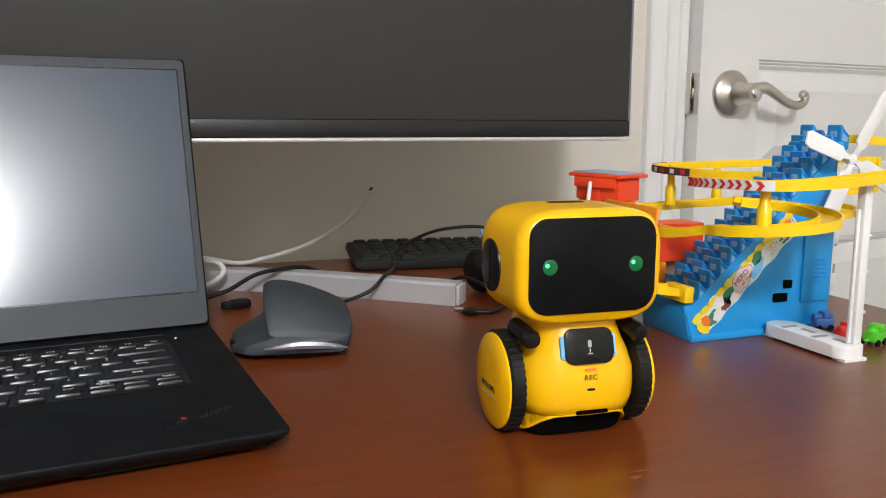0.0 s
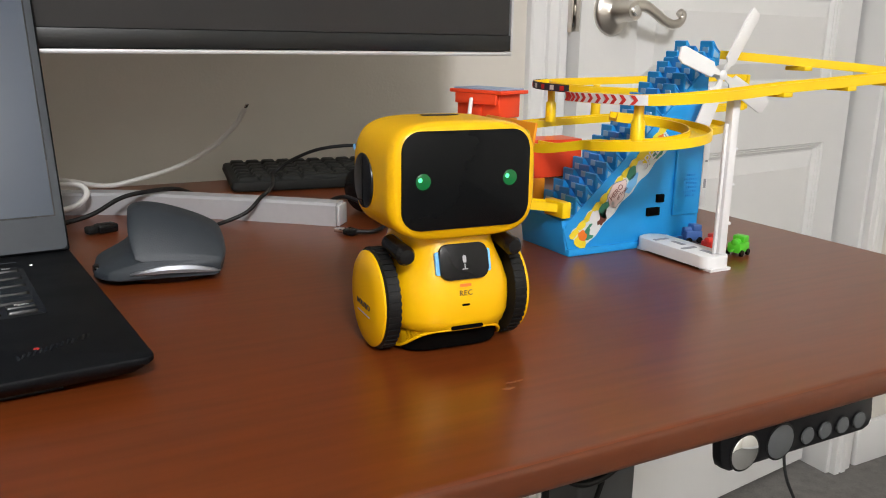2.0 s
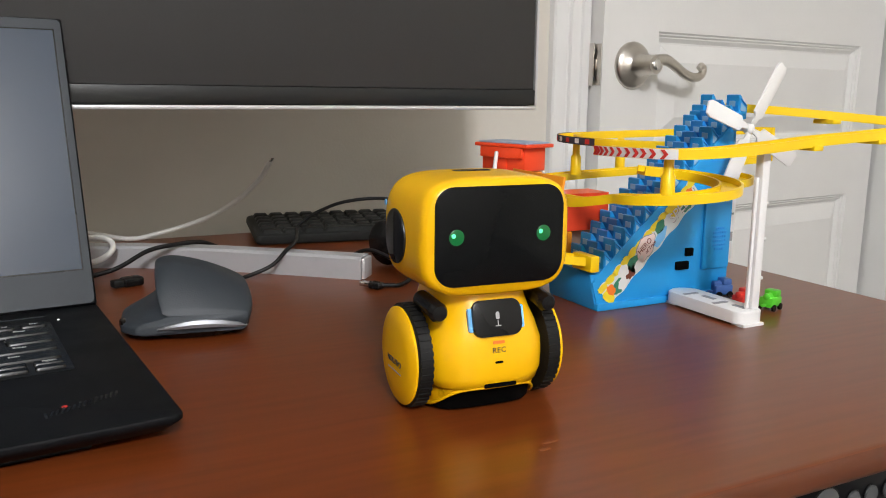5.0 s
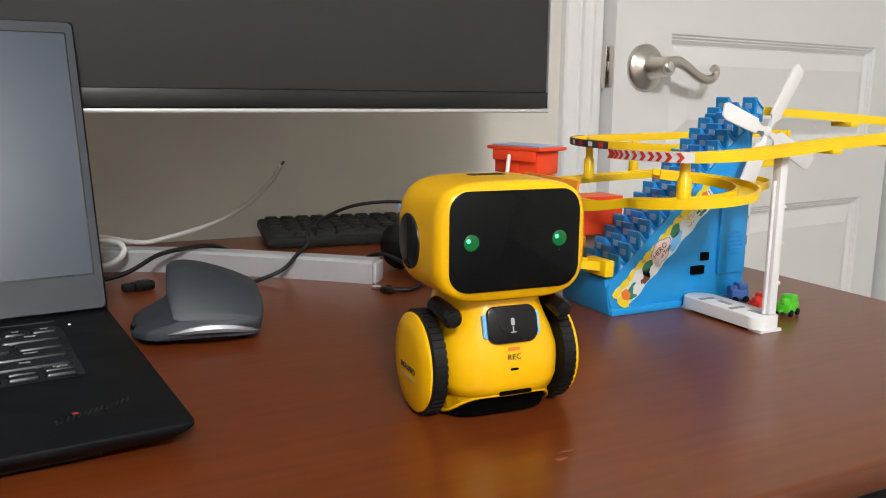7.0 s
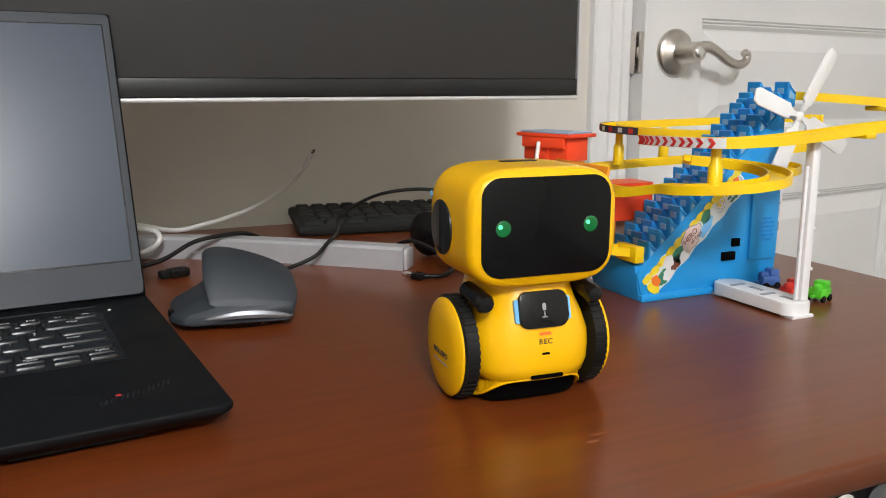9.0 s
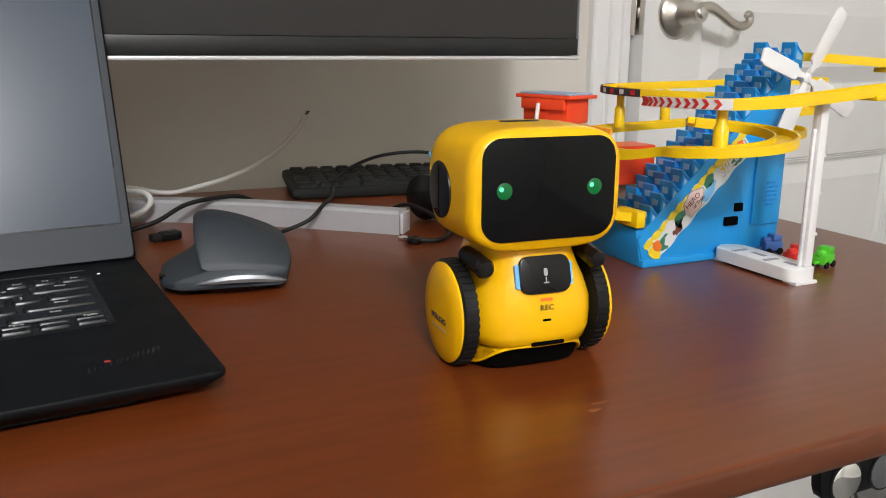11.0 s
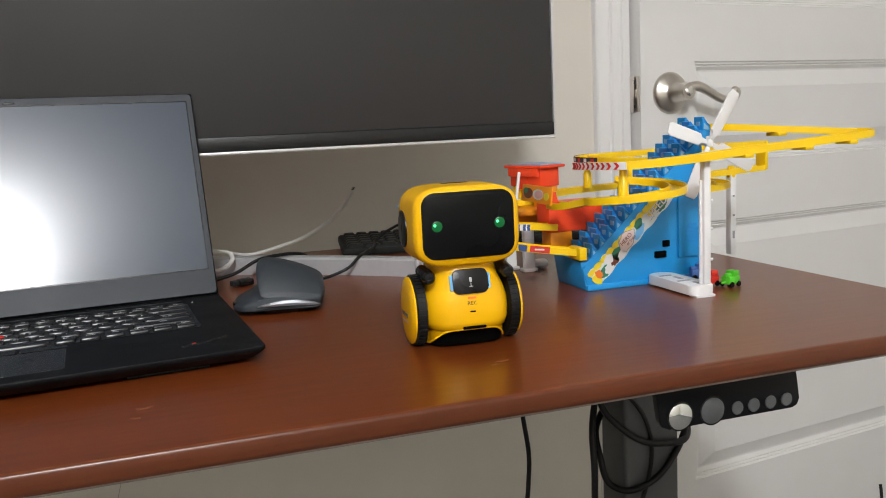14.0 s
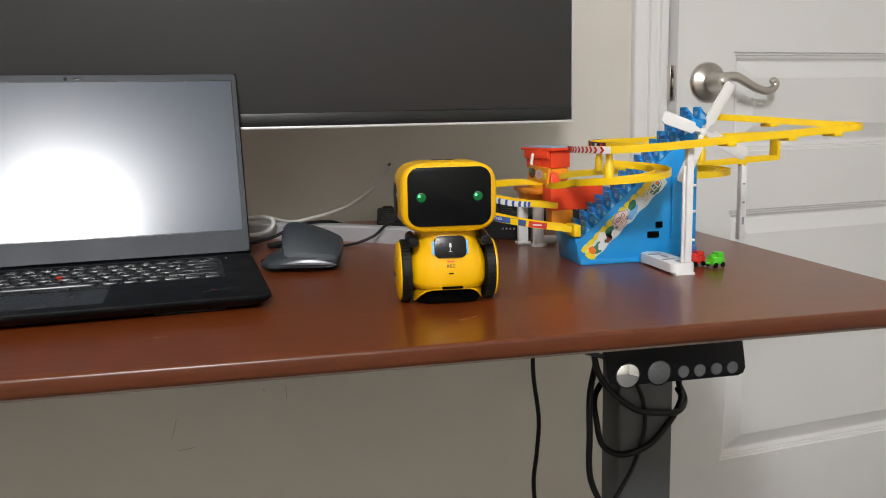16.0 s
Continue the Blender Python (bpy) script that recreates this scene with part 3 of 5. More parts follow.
solid("wound_cable", tube([(0.225, 0.16, 0.722), (0.213, 0.20, 0.700)] + round_leg([(-70, 0.030, 0.640), (-75, 0.020, 0.60), (-60, 0.012, 0.575), (-25, 0.006, 0.553), (10, 0.004, 0.545), (50, 0.012, 0.541), (85, 0.022, 0.546), (80, 0.012, 0.570), (70, 0.012, 0.586),
      (110, 0.012, 0.590), (180, 0.008, 0.585), (250, 0.010, 0.560), (280, 0.016, 0.525), (290, 0.012, 0.498), (320, 0.008, 0.492), (360, 0.004, 0.505), (400, 0.006, 0.530), (430, 0.014, 0.552), (450, 0.014, 0.56)]), 0.0040, 6, 10), CORD, Matrix(), "black power cord wound in loops round the desk leg", "cable")
solid("hanging_loop_cable", tube(round_leg([(-100, 0.012, 0.60), (-82, 0.026, 0.565), (-72, 0.034, 0.52), (-70, 0.034, 0.46), (-55, 0.018, 0.41), (-30, 0.006, 0.37), (0, 0.004, 0.33), (20, 0.004, 0.27)]) + [(0.34, 0.30, 0.15), (0.35, 0.28, 0.0045)], 0.0040, 6, 10), CORD, Matrix(), "black cord hanging down in front of the desk leg", "cable")
solid("controller_cable", tube([(0.14, 0.06, 0.722), (0.117, 0.09, 0.708), (0.135, 0.15, 0.69), (0.19, 0.22, 0.665), (0.275, 0.312, 0.615), (0.306, 0.322, 0.575), (0.314, 0.324, 0.53), (0.300, 0.323, 0.48), (0.270, 0.314, 0.44), (0.235, 0.315, 0.38), (0.225, 0.31, 0.25), (0.23, 0.30, 0.0032)], 0.0028, 8, 8), CORD, Matrix(), "thin black controller cord along the desk leg", "cable")
solid("floor_cable", tube([(1.06, 0.70, 0.20), (1.04, 0.66, 0.12), (1.06, 0.58, 0.03), (1.13, 0.50, 0.0034), (1.26, 0.42, 0.0034), (1.42, 0.44, 0.0034), (1.6, 0.52, 0.0034)], 0.003, 8, 8), CORD, Matrix(), "black cable trailing on the carpet by the door", "cable")

# ---- monitor ----
MX0, MX1, MZ0, MZ1, MY = -0.556, 0.271, 0.9052, 1.262, 0.4685
MC = -0.225
mon = thing("monitor", pose(0, 0, DESK_Z), "large wide monitor switched off, black screen with silver lower edge", "monitor")
z0, z1 = MZ0 - DESK_Z, MZ1 - DESK_Z
part("housing", span(MX0, MX1, MY + 0.001, MY + 0.028, z0 + 0.004, z1, 0.004), MONBLACK, mon)
part("screen", span(MX0 + 0.003, MX1 - 0.003, MY - 0.0012, MY + 0.0008, z0 + 0.020, z1 - 0.004, 0.0006), MONITOR, mon, "dark matte screen, switched off")
part("lower_bezel", span(MX0 + 0.0015, MX1 - 0.0015, MY - 0.0020, MY + 0.0006, z0 + 0.0046, z0 + 0.0197, 0.0006), MONBLACK, mon, "glossy black lower bezel")
part("lower_trim", span(MX0, MX1, MY - 0.0035, MY + 0.028, z0, z0 + 0.0038, 0.0012), SILVER, mon, "bright silver strip along the lower edge")
part("side_trim", span(MX1 - 0.0014, MX1 + 0.0012, MY - 0.002, MY + 0.026, z0 + 0.0042, z1, 0.0006), SILVER, mon, "thin silver side edge")
arc = smooth_path([Vector((x, y, 0)) for x, y in ((0.081, 0.458), (0.046, 0.489), (0.004, 0.524), (-0.055, 0.569), (-0.13, 0.610), (MC, 0.630), (2 * MC + 0.13, 0.610), (2 * MC + 0.055, 0.569), (2 * MC - 0.004, 0.524), (2 * MC - 0.081, 0.458))], 6)
foot_profile = [(-0.011, 0.0), (0.011, 0.0), (0.011, 0.019), (0.009, 0.0215), (-0.009, 0.0215), (-0.011, 0.019)]
foot = part("curved_foot", sweep(arc, foot_profile), FOOT, mon, "curved grey metal stand foot", angle=30)
part("end_cap", box((0.0205, 0.0035, 0.0195), (0, 0, 0), 0.0012, 2, None), SILVER, foot, "pale end cap", at=pose(0.0822, 0.4565, 0.0102, 0, 0, -41 + 90 - 90 + 90))
part("neck", span(MC - 0.03, MC + 0.03, 0.600, 0.632, 0.0216, 0.36, 0.006), FOOT, mon)
part("neck_mount", span(MC - 0.045, MC + 0.045, MY + 0.0285, 0.5995, 0.27, 0.36, 0.006), FOOT, mon)

# ---- laptop ----
LW, LD = 0.362, 0.252
yaw = 5.3
right = Vector((math.cos(radians(yaw)), math.sin(radians(yaw)), 0))
front_right = Vector((-0.1328, 0.1500, 0))
lp = front_right - right * (LW / 2)
lap = thing("laptop", pose(lp.x, lp.y, DESK_Z, 0, 0, yaw), "open black laptop with a dark glaring screen", "laptop")
DZ = 0.0150


def laptop_base():
    """A thin slab with drawn-in lower sides; it stands on low rubber feet."""
    bm = bmesh.new()
    rings = []
    for z, inset, r in ((0.0026, 0.014, 0.004), (0.0055, 0.007, 0.005), (0.0105, 0.0012, 0.006), (0.0120, 0.0, 0.006), (DZ - 0.0010, 0.0, 0.006), (DZ - 0.0003, 0.0003, 0.0058), (DZ, 0.0011, 0.005)):
        rings.append([bm.verts.new((x, y + LD / 2, z)) for x, y in rounded(LW - 2 * inset, LD - 2 * inset, r, 6)])
    for p, q in zip(rings, rings[1:]):
        for k in range(len(p)):
            bm.faces.new((p[k], p[(k + 1) % len(p)], q[(k + 1) % len(p)], q[k]))
    bm.faces.new(rings[0])
    bm.faces.new(rings[-1])
    return bm


base = part("base", laptop_base(), DECK, lap, "matte black keyboard deck", angle=50)
for sx in (-1, 1):
    for y in (0.02, LD - 0.02):
        part("rubber_foot", box((0.06, 0.008, 0.0024), (sx * 0.11, y, 0.0013), 0.0008), RUBBER, lap)
KY = 0.102
PITCH = 0.01905


def key(x, y, w, d, text=""):
    k = part("key", loft([(0, w / 2 - 0.0006, d / 2 - 0.0006, 0, 0, 9), (0.0003, w / 2 - 0.0006, d / 2 - 0.0006, 0, 0, 9), (0.0018, w / 2 - 0.0012, d / 2 - 0.0013, 0, 0.0003, 9)], 20), KEYCAP, lap, at=pose(x, y, DZ + 0.0001))
    if text:
        lettering("legend", text, 0.0054 if len(text) == 1 else 0.0036, PRINT_WHITE, k, pose(-w / 2 + 0.0058 if len(text) == 1 else 0.0005, d * 0.16, 0.00188), 0.00003)
    return k


part("key_well", plate(rounded(0.2905, 0.1115, 0.003), 0.0003, pose(0, KY + 0.0505, DZ + 0.00002)), BLACKPL, lap)
layouts = [
    (0, 0.0165, [("Fn", 1), ("Ctrl", 1.0), ("", 1.0), ("Alt", 1.0), ("", 5.05), ("Alt", 1), ("PrtSc", 1), ("Ctrl", 1)]),
    (1, 0.0165, [("Shift", 2.2)] + [(c, 1) for c in "ZXCVBNM,./"] + [("Shift", 2.8)]),
    (2, 0.0165, [("", 1.7)] + [(c, 1) for c in "ASDFGHJKL;'"] + [("Enter", 2.3)]),
    (3, 0.0165, [("Tab", 1.45)] + [(c, 1) for c in "QWERTYUIOP[]"] + [("", 1.55)]),
    (4, 0.0165, [("`", 1)] + [(c, 1) for c in "1234567890-="] + [("Bksp", 2)]),
    (5, 0.0105, [("Esc", 1.12)] + [("F%d" % i, 0.86) for i in range(1, 13)] + [("Home", 0.88), ("End", 0.86), ("Ins", 0.86), ("Del", 0.96)]),
]
for row, depth, keys in layouts:
    total = sum(w for _, w in keys)
    unit = (0.2865 if row else 0.2865 - 0.0575) / total
    x = -0.1432
    y = KY + row * 0.0188 + (depth / 2 if row < 5 else depth / 2 + 0.0005)
    for text, w in keys:
        key(x + w * unit / 2, y, w * unit - 0.0018, depth, text)
        x += w * unit
for i, (text, dy) in enumerate((("PgUp", 1), ("", 1), ("PgDn", 1), ("", 0), ("", 0), ("", 0))):
    key(0.0955 + (i % 3) * 0.0190, KY + (0.0122 if dy else 0.0035), 0.0172, 0.0078, text)
part("pointing_stick", lathe([(0.0030, 0), (0.0033, 0.0012), (0.0028, 0.0018), (0, 0.0019)], 20, pose(-0.012, KY + 0.0455, DZ + 0.0016)), PRINT_RED, lap, "red rubber pointing stick")
for x, w in ((-0.047, 0.036), (-0.012, 0.032), (0.023, 0.036)):
    part("touchpad_button", box((w - 0.001, 0.0105, 0.0008), (x, 0.0895, DZ + 0.0004), 0.0004, 1), KEYCAP, lap)
part("touchpad", plate(rounded(0.102, 0.064, 0.003), 0.0005, pose(-0.012, 0.050, DZ + 0.00005)), KEYCAP, lap, "smooth black touchpad")
part("touchpad_edge", plate(rounded(0.1032, 0.0652, 0.0034), 0.0003, pose(-0.012, 0.050, DZ + 0.00003)), BEZEL, lap)
part("status_light", lathe([(0.0011, 0), (0.0008, 0.0003), (0, 0.0003)], 12, pose(0.151, 0.213, DZ)), LEDWHITE, lap)
part("speaker_line", box((0.286, 0.0012, 0.0004), (0, 0.2265, DZ + 0.0002)), BEZEL, lap)
mark = part("logo_bars", box((0.0013, 0.007, 0.0002), (0.1225, 0.030, DZ + 0.0001)), KEYCAP, lap, "glossy black slanted logo bars with a red dot")
for i in range(1, 14):
    part("bar", box((0.0011, 0.0066 if i % 3 else 0.0085, 0.0002), (0, 0, 0), 0, 1, pose(0, 0, 0, 0, 0, -14)), KEYCAP, mark, at=pose(0.1225 + i * 0.0027, 0.0305 + i * 0.0012, DZ + 0.0001))
part("red_dot", lathe([(0.0016, 0), (0.0013, 0.0003), (0, 0.0004)], 16, pose(0.1320, 0.0395, DZ)), PRINT_RED, lap)
LEAN_BACK = 19.9
lid = part("lid", box((LW, 0.0058, 0.2215), (0, 0.0032, 0.11075), 0.002, 3), DECK, lap, "dark grey laptop lid leaning back", at=pose(0, 0.2425, DZ + 0.0008, -LEAN_BACK, 0, 0))
SX, SZ0, SZ1 = LW / 2 - 0.0075, 0.0270, 0.2110
part("bezel", plate(rounded(LW - 0.003, 0.2187, 0.004), 0.0007, pose(0, 0.0003, 0.11065, 90, 0, 0)), BEZEL, lid, "dark grey matte bezel")
part("screen_rim", plate(rounded(2 * SX + 0.0022, SZ1 - SZ0 + 0.0022, 0.001), 0.0003, pose(0, -0.0004, (SZ0 + SZ1) / 2, 90, 0, 0)), BLACKPL, lid)
part("display", plate(rounded(2 * SX, SZ1 - SZ0, 0.0006), 0.0005, pose(0, -0.0004, (SZ0 + SZ1) / 2, 90, 0, 0)), LCD, lid, "matte grey display, switched off and glaring")
part("webcam", lathe([(0.0021, 0), (0.0021, 0.0002), (0, 0.0002)], 16, pose(-0.010, -0.0004, 0.2151, 90, 0, 0)), BLACKGLOSS, lid)
part("camera_shutter", box((0.011, 0.0005, 0.0018), (0.004, -0.0005, 0.2151), 0.0002), KEYCAP, lid)
for x in (-0.12, 0.12):
    part("hinge", lathe([(0.0032, -0.02), (0.0036, -0.019), (0.0036, 0.019), (0.0032, 0.02)], 16, pose(x, 0.2475, DZ + 0.0005, 0, 90, 0)), BLACKPL, lap)

# ---- plugs beside the laptop ----
dongle = thing("usb_receiver", pose(-0.1405, 0.352, DESK_Z + 0.0085, 0, 0, yaw), "small black plug sticking out of the laptop's side", "usb plug")
part("shell", box((0.014, 0.0125, 0.0065), (0.004, 0, 0), 0.0015), BLACKPL, dongle)
dark = thing("cable_plug", pose(-0.119, 0.512, DESK_Z, 0, 0, 20), "short black cable plug lying on the desk", "cable plug")
part("shell", box((0.018, 0.013, 0.008), (0, 0, 0.0042), 0.002), BLACKPL, dark)
part("collar", box((0.010, 0.009, 0.0065), (-0.013, 0, 0.0042), 0.0015), RUBBER, dark)

# ---- mouse ----
mouse = thing("mouse", pose(-0.0935, 0.318, DESK_Z, 0, 0, -8), "dark graphite ergonomic mouse with a thumb wing", "mouse")


SECTION = [(0.033, 0.0055), (0.0358, 0.012), (0.0368, 0.020), (0.0362, 0.0265), (0.0330, 0.0310), (0.0220, 0.0372), (0.0060, 0.0440), (-0.009, 0.0485), (-0.020, 0.0500), (-0.0285, 0.0482), (-0.0310, 0.0430),
           (-0.0275, 0.0380), (-0.0248, 0.0335), (-0.0252, 0.0290), (-0.0285, 0.0245), (-0.0350, 0.0195), (-0.0440, 0.0150), (-0.0530, 0.0112), (-0.0552, 0.0080), (-0.0535, 0.0055)]


def eased(table, v):
    for (a, p), (b, q) in zip(table, table[1:]):
        if v <= b:
            t = (v - a) / (b - a)
            return p + (q - p) * (3 * t * t - 2 * t ** 3)
    return table[-1][1]


def mouse_shell():
    """Cross-sections from the low rounded back to the buttons: a high thumb side, a hollow under it and a wing below."""
    bm = bmesh.new()
    rings, n = [], 30
    outline = [Vector((x, z, 0)) for x, z in SECTION]
    outline = smooth_path(outline, 3)
    for i in range(n + 1):
        v = i / n
        y = 0.002 + 0.120 * v
        high = eased(((0, 0.02), (0.05, 0.34), (0.14, 0.74), (0.30, 1.0), (0.52, 1.0), (0.80, 0.74), (1.0, 0.45)), v)
        wide = eased(((0, 0.80), (0.05, 0.93), (0.15, 1.0), (0.55, 1.0), (0.85, 0.90), (1.0, 0.70)), v)
        wing = eased(((0, 0.72), (0.05, 0.90), (0.13, 1.0), (0.55, 1.0), (0.80, 0.1), (1.0, 0.0)), v)
        ring = []
        for p in outline:
            x, z = p.x, p.y
            if x < -0.0265 and z < 0.0275:
                x = -0.0265 + (x + 0.0265) * wing
            ring.append(bm.verts.new((x * wide, y + 0.0006 * (1 - v), z if z < 0.013 else 0.013 + (z - 0.013) * high)))
        rings.append(ring)
    for a, b in zip(rings, rings[1:]):
        for j in range(len(a) - 1):
            bm.faces.new((a[j], a[j + 1], b[j + 1], b[j]))
        bm.faces.new((a[-1], a[0], b[0], b[-1]))
    bm.faces.new(rings[0])
    bm.faces.new(rings[-1])
    for _ in range(10):
        bmesh.ops.smooth_vert(bm, verts=[v for v in bm.verts if v.co.z > 0.007], factor=0.5, use_axis_x=True, use_axis_y=True, use_axis_z=True)
    return bm


part("shell", mouse_shell(), MOUSE, mouse, angle=75)
part("sole", loft([(0.0006, 0.033, 0.050, -0.004, 0.058, 2.8), (0.0058, 0.037, 0.0555, -0.005, 0.058, 2.8)], 40), BLACKPL, mouse)
rim_path = smooth_path([(-0.0300, 0.0030, 0.0092), (-0.0180, 0.0016, 0.0108), (-0.0050, 0.0008, 0.0118), (0.0100, 0.0012, 0.0112), (0.0220, 0.0026, 0.0092), (0.0310, 0.0060, 0.0072)], 8)
bm = bmesh.new()
rings = []
for i, p in enumerate(rim_path):
    tall = 0.0003 + 0.0026 * math.sin(math.pi * i / (len(rim_path) - 1)) ** 0.8
    rings.append([bm.verts.new(p + Vector((0, dy, dz * tall))) for dy, dz in ((0.0016, -1), (0.0, -0.9), (-0.0008, 0.0), (0.0004, 0.9), (0.0022, 1))])
for a, b in zip(rings, rings[1:]):
    for k in range(5):
        bm.faces.new((a[k], a[(k + 1) % 5], b[(k + 1) % 5], b[k]))
bm.faces.new(rings[0]), bm.faces.new(rings[-1])
part("rear_rim", bm, MOUSERIM, mouse, "bright grey rim at the back")
part("scroll_wheel", lathe([(0.010, -0.004), (0.012, -0.003), (0.012, 0.003), (0.010, 0.004)], 28, pose(0.006, 0.092, 0.026, 0, 90, 0)), CHROME, mouse)

# ---- old keyboard at the back of the desk ----
kb = thing("keyboard", pose(0.027, 0.655, DESK_Z + 0.0012, 3.2, 0, -8), "full-size black keyboard pushed to the back of the desk", "keyboard")
KW, KD = 0.435, 0.118
part("case", loft([(0.0, KW / 2 - 0.002, KD / 2 - 0.002, KW / 2, KD / 2, 30), (0.004, KW / 2, KD / 2, KW / 2, KD / 2, 30), (0.010, KW / 2 - 0.001, KD / 2 - 0.001, KW / 2, KD / 2, 30), (0.0115, KW / 2 - 0.003, KD / 2 - 0.003, KW / 2, KD / 2, 30)], 64), KBD, kb)
for sx in (0.04, KW - 0.04):
    part("flip_foot", box((0.02, 0.006, 0.0056), (sx, KD - 0.02, -0.0028), 0.001), KBD, kb)
for r in range(6):
    x = 0.008
    widths = [0.019] * 14 if r else [0.024, 0.024, 0.024, 0.118, 0.024, 0.024, 0.024, 0.024]
    y = 0.014 + r * 0.0175 + (0.003 if r == 5 else 0)
    for w in widths:
        k = part("keycap", loft([(0.0, w / 2 - 0.0007, 0.0080, 0, 0, 8), (0.0032, w / 2 - 0.0022, 0.0064, 0, 0.0006, 6), (0.0037, w / 2 - 0.0030, 0.0056, 0, 0.0006, 6)], 16), KBDKEY, kb, at=pose(x + w / 2, y, 0.0112))
        x += w
    for block, x0, cols in (("nav", 0.290, 3), ("pad", 0.352, 4)):
        for c in range(cols):
            if block == "nav" and r == 2:
                continue
            part("keycap", loft([(0.0, 0.0088, 0.0080, 0, 0, 8), (0.0032, 0.0073, 0.0064, 0, 0.0006, 6), (0.0037, 0.0065, 0.0056, 0, 0.0006, 6)], 16), KBDKEY, kb, at=pose(x0 + 0.0095 + c * 0.019, y, 0.0112))

# ---- loose cords and the watch behind the robot ----
solid("white_usb_cable", tube([(-0.19, 0.66, 0.765), (-0.15, 0.685, 0.772), (-0.102, 0.70, 0.7605), (-0.072, 0.70, 0.764), (-0.022, 0.70, 0.777), (0.017, 0.695, 0.798), (0.040, 0.68, 0.823), (0.0465, 0.672, 0.836)], 0.0027), CORDW, Matrix(), "thin white charging cable curving up behind the desk", "cable")
tip = thing("usb_c_plug", look((0.0465, 0.672, 0.836), (0.0525, 0.664, 0.850)), "white cable end with a metal connector", "cable plug")
part("sleeve", box((0.0058, 0.0044, 0.011), (0, 0, -0.004), 0.0015), CORDW, tip)
part("connector", box((0.0052, 0.0026, 0.0060), (0, 0, -0.0124), 0.0010), CHROME, tip, "metal connector")
solid("white_cable_loop", tube([(-0.18, 0.60, 0.757), (-0.145, 0.583, 0.760), (-0.128, 0.578, 0.772), (-0.133, 0.590, 0.781), (-0.16, 0.60, 0.780), (-0.19, 0.61, 0.77)], 0.0028), CORDW, Matrix(), "thick white cord loop behind the laptop", "cable")
solid("black_cable", tube([(-0.16, 0.54, 0.7535), (-0.128, 0.545, 0.760), (-0.100, 0.555, 0.772), (-0.075, 0.562, 0.7752), (-0.045, 0.585, 0.772), (-0.02, 0.61, 0.76), (0.0, 0.64, 0.7526)], 0.0022), CORD, Matrix(), "black cable over the monitor foot", "cable")
solid("charger_cable", tube([(-0.075, 0.455, 0.7525), (-0.049, 0.478, 0.7525), (-0.022, 0.492, 0.7535), (0.002, 0.492, 0.762), (0.018, 0.500, 0.7735), (0.030, 0.520, 0.7745), (0.046, 0.560, 0.7725), (0.066, 0.625, 0.7665), (0.077, 0.655, 0.771), (0.096, 0.650, 0.785), (0.125, 0.630, 0.799), (0.166, 0.610, 0.803), (0.195, 0.590, 0.795), (0.20, 0.57, 0.775), (0.17, 0.52, 0.757)], 0.0019), CORD, Matrix(), "thin black cable arching over the keyboard", "cable")
plug = thing("usb_plug", pose(0.069, 0.421, DESK_Z, 0, 0, -60), "small metal usb plug lying on the desk", "usb plug")
part("shell", box((0.012, 0.010, 0.006), (0.010, 0, 0.0032), 0.0018), BLACKPL, plug)
part("connector", box((0.011, 0.0075, 0.0040), (-0.001, 0, 0.0032), 0.0007), CHROME, plug, "shiny metal connector")
solid("plug_cable", tube([(0.078, 0.409, 0.7535), (0.094, 0.405, 0.7535), (0.110, 0.420, 0.756), (0.110, 0.45, 0.764), (0.095, 0.475, 0.772), (0.088, 0.50, 0.765), (0.10, 0.53, 0.7525)], 0.0019), CORD, Matrix(), "thin black cable curling from the usb plug", "cable")
watch = thing("smart_watch", pose(0.124, 0.503, DESK_Z, 0, 0, -35), "black round smart watch standing on its side", "watch")
part("case", lathe([(0.019, -0.006), (0.0225, -0.004), (0.0225, 0.004), (0.020, 0.006), (0, 0.0062)], 36, pose(0, 0, 0.0232, 90, 0, -27)), BLACKPL, watch)
band = smooth_path([(0.004, 0.004, 0.022), (0.03, -0.004, 0.019), (0.062, 0.002, 0.016), (0.088, 0.024, 0.014), (0.080, 0.048, 0.014), (0.05, 0.055, 0.015), (0.018, 0.038, 0.018), (0.006, 0.014, 0.022)], 8)
strap = part("strap", sweep(band, [(-0.0011, -0.0135), (0.0011, -0.0135), (0.0011, 0.010), (-0.0011, 0.010)]), RUBBER, watch, "black rubber strap")
for i in range(6):
    part("strap_hole", box((0.0022, 0.0006, 0.0022), (0, 0, 0)), GREY_PRINT_SHADE, strap, at=pose(0.050 + i * 0.005, -0.0022 + i * 0.0012, 0.0165, 0, 0, 14))

# ---- robot toy ----
robot = thing("toy_robot", pose(0.0255, 0.1495, DESK_Z, 0, 0, -4.0), "yellow toy robot with a black face and green eyes", "toy robot")


def rounded_head():
    """A soft box, its front cut flat, its back fuller."""
    rows = []
    n = 22
    for i in range(n + 1):
        t = -1 + 2 * i / n
        y = -0.034 + 0.080 * (t + 1) / 2
        if t < -0.86:
            k = 0.93 + 0.07 * math.sin((t + 1) / 0.14 * math.pi / 2)
        else:
            k = (1 - max(0, (t + 0.05) / 1.05) ** 3.4) ** 0.5 if t > -0.05 else 1.0
            k = max(k, 0.0)
        rows.append((y, 0.0445 * (0.955 + 0.045 * min(1, (t + 1))) * max(k, 0.30 if t > 0.99 else k), 0.0312 * max(k, 0.25 if t > 0.99 else k), 0, 0, 4.0 if t < 0.3 else 3.4))
    bm = loft(rows, 64)
    bm.transform(pose(0, 0, 0.0975, 90, 0, 0) @ Matrix.Diagonal((1, 1, -1, 1)))
    return bm


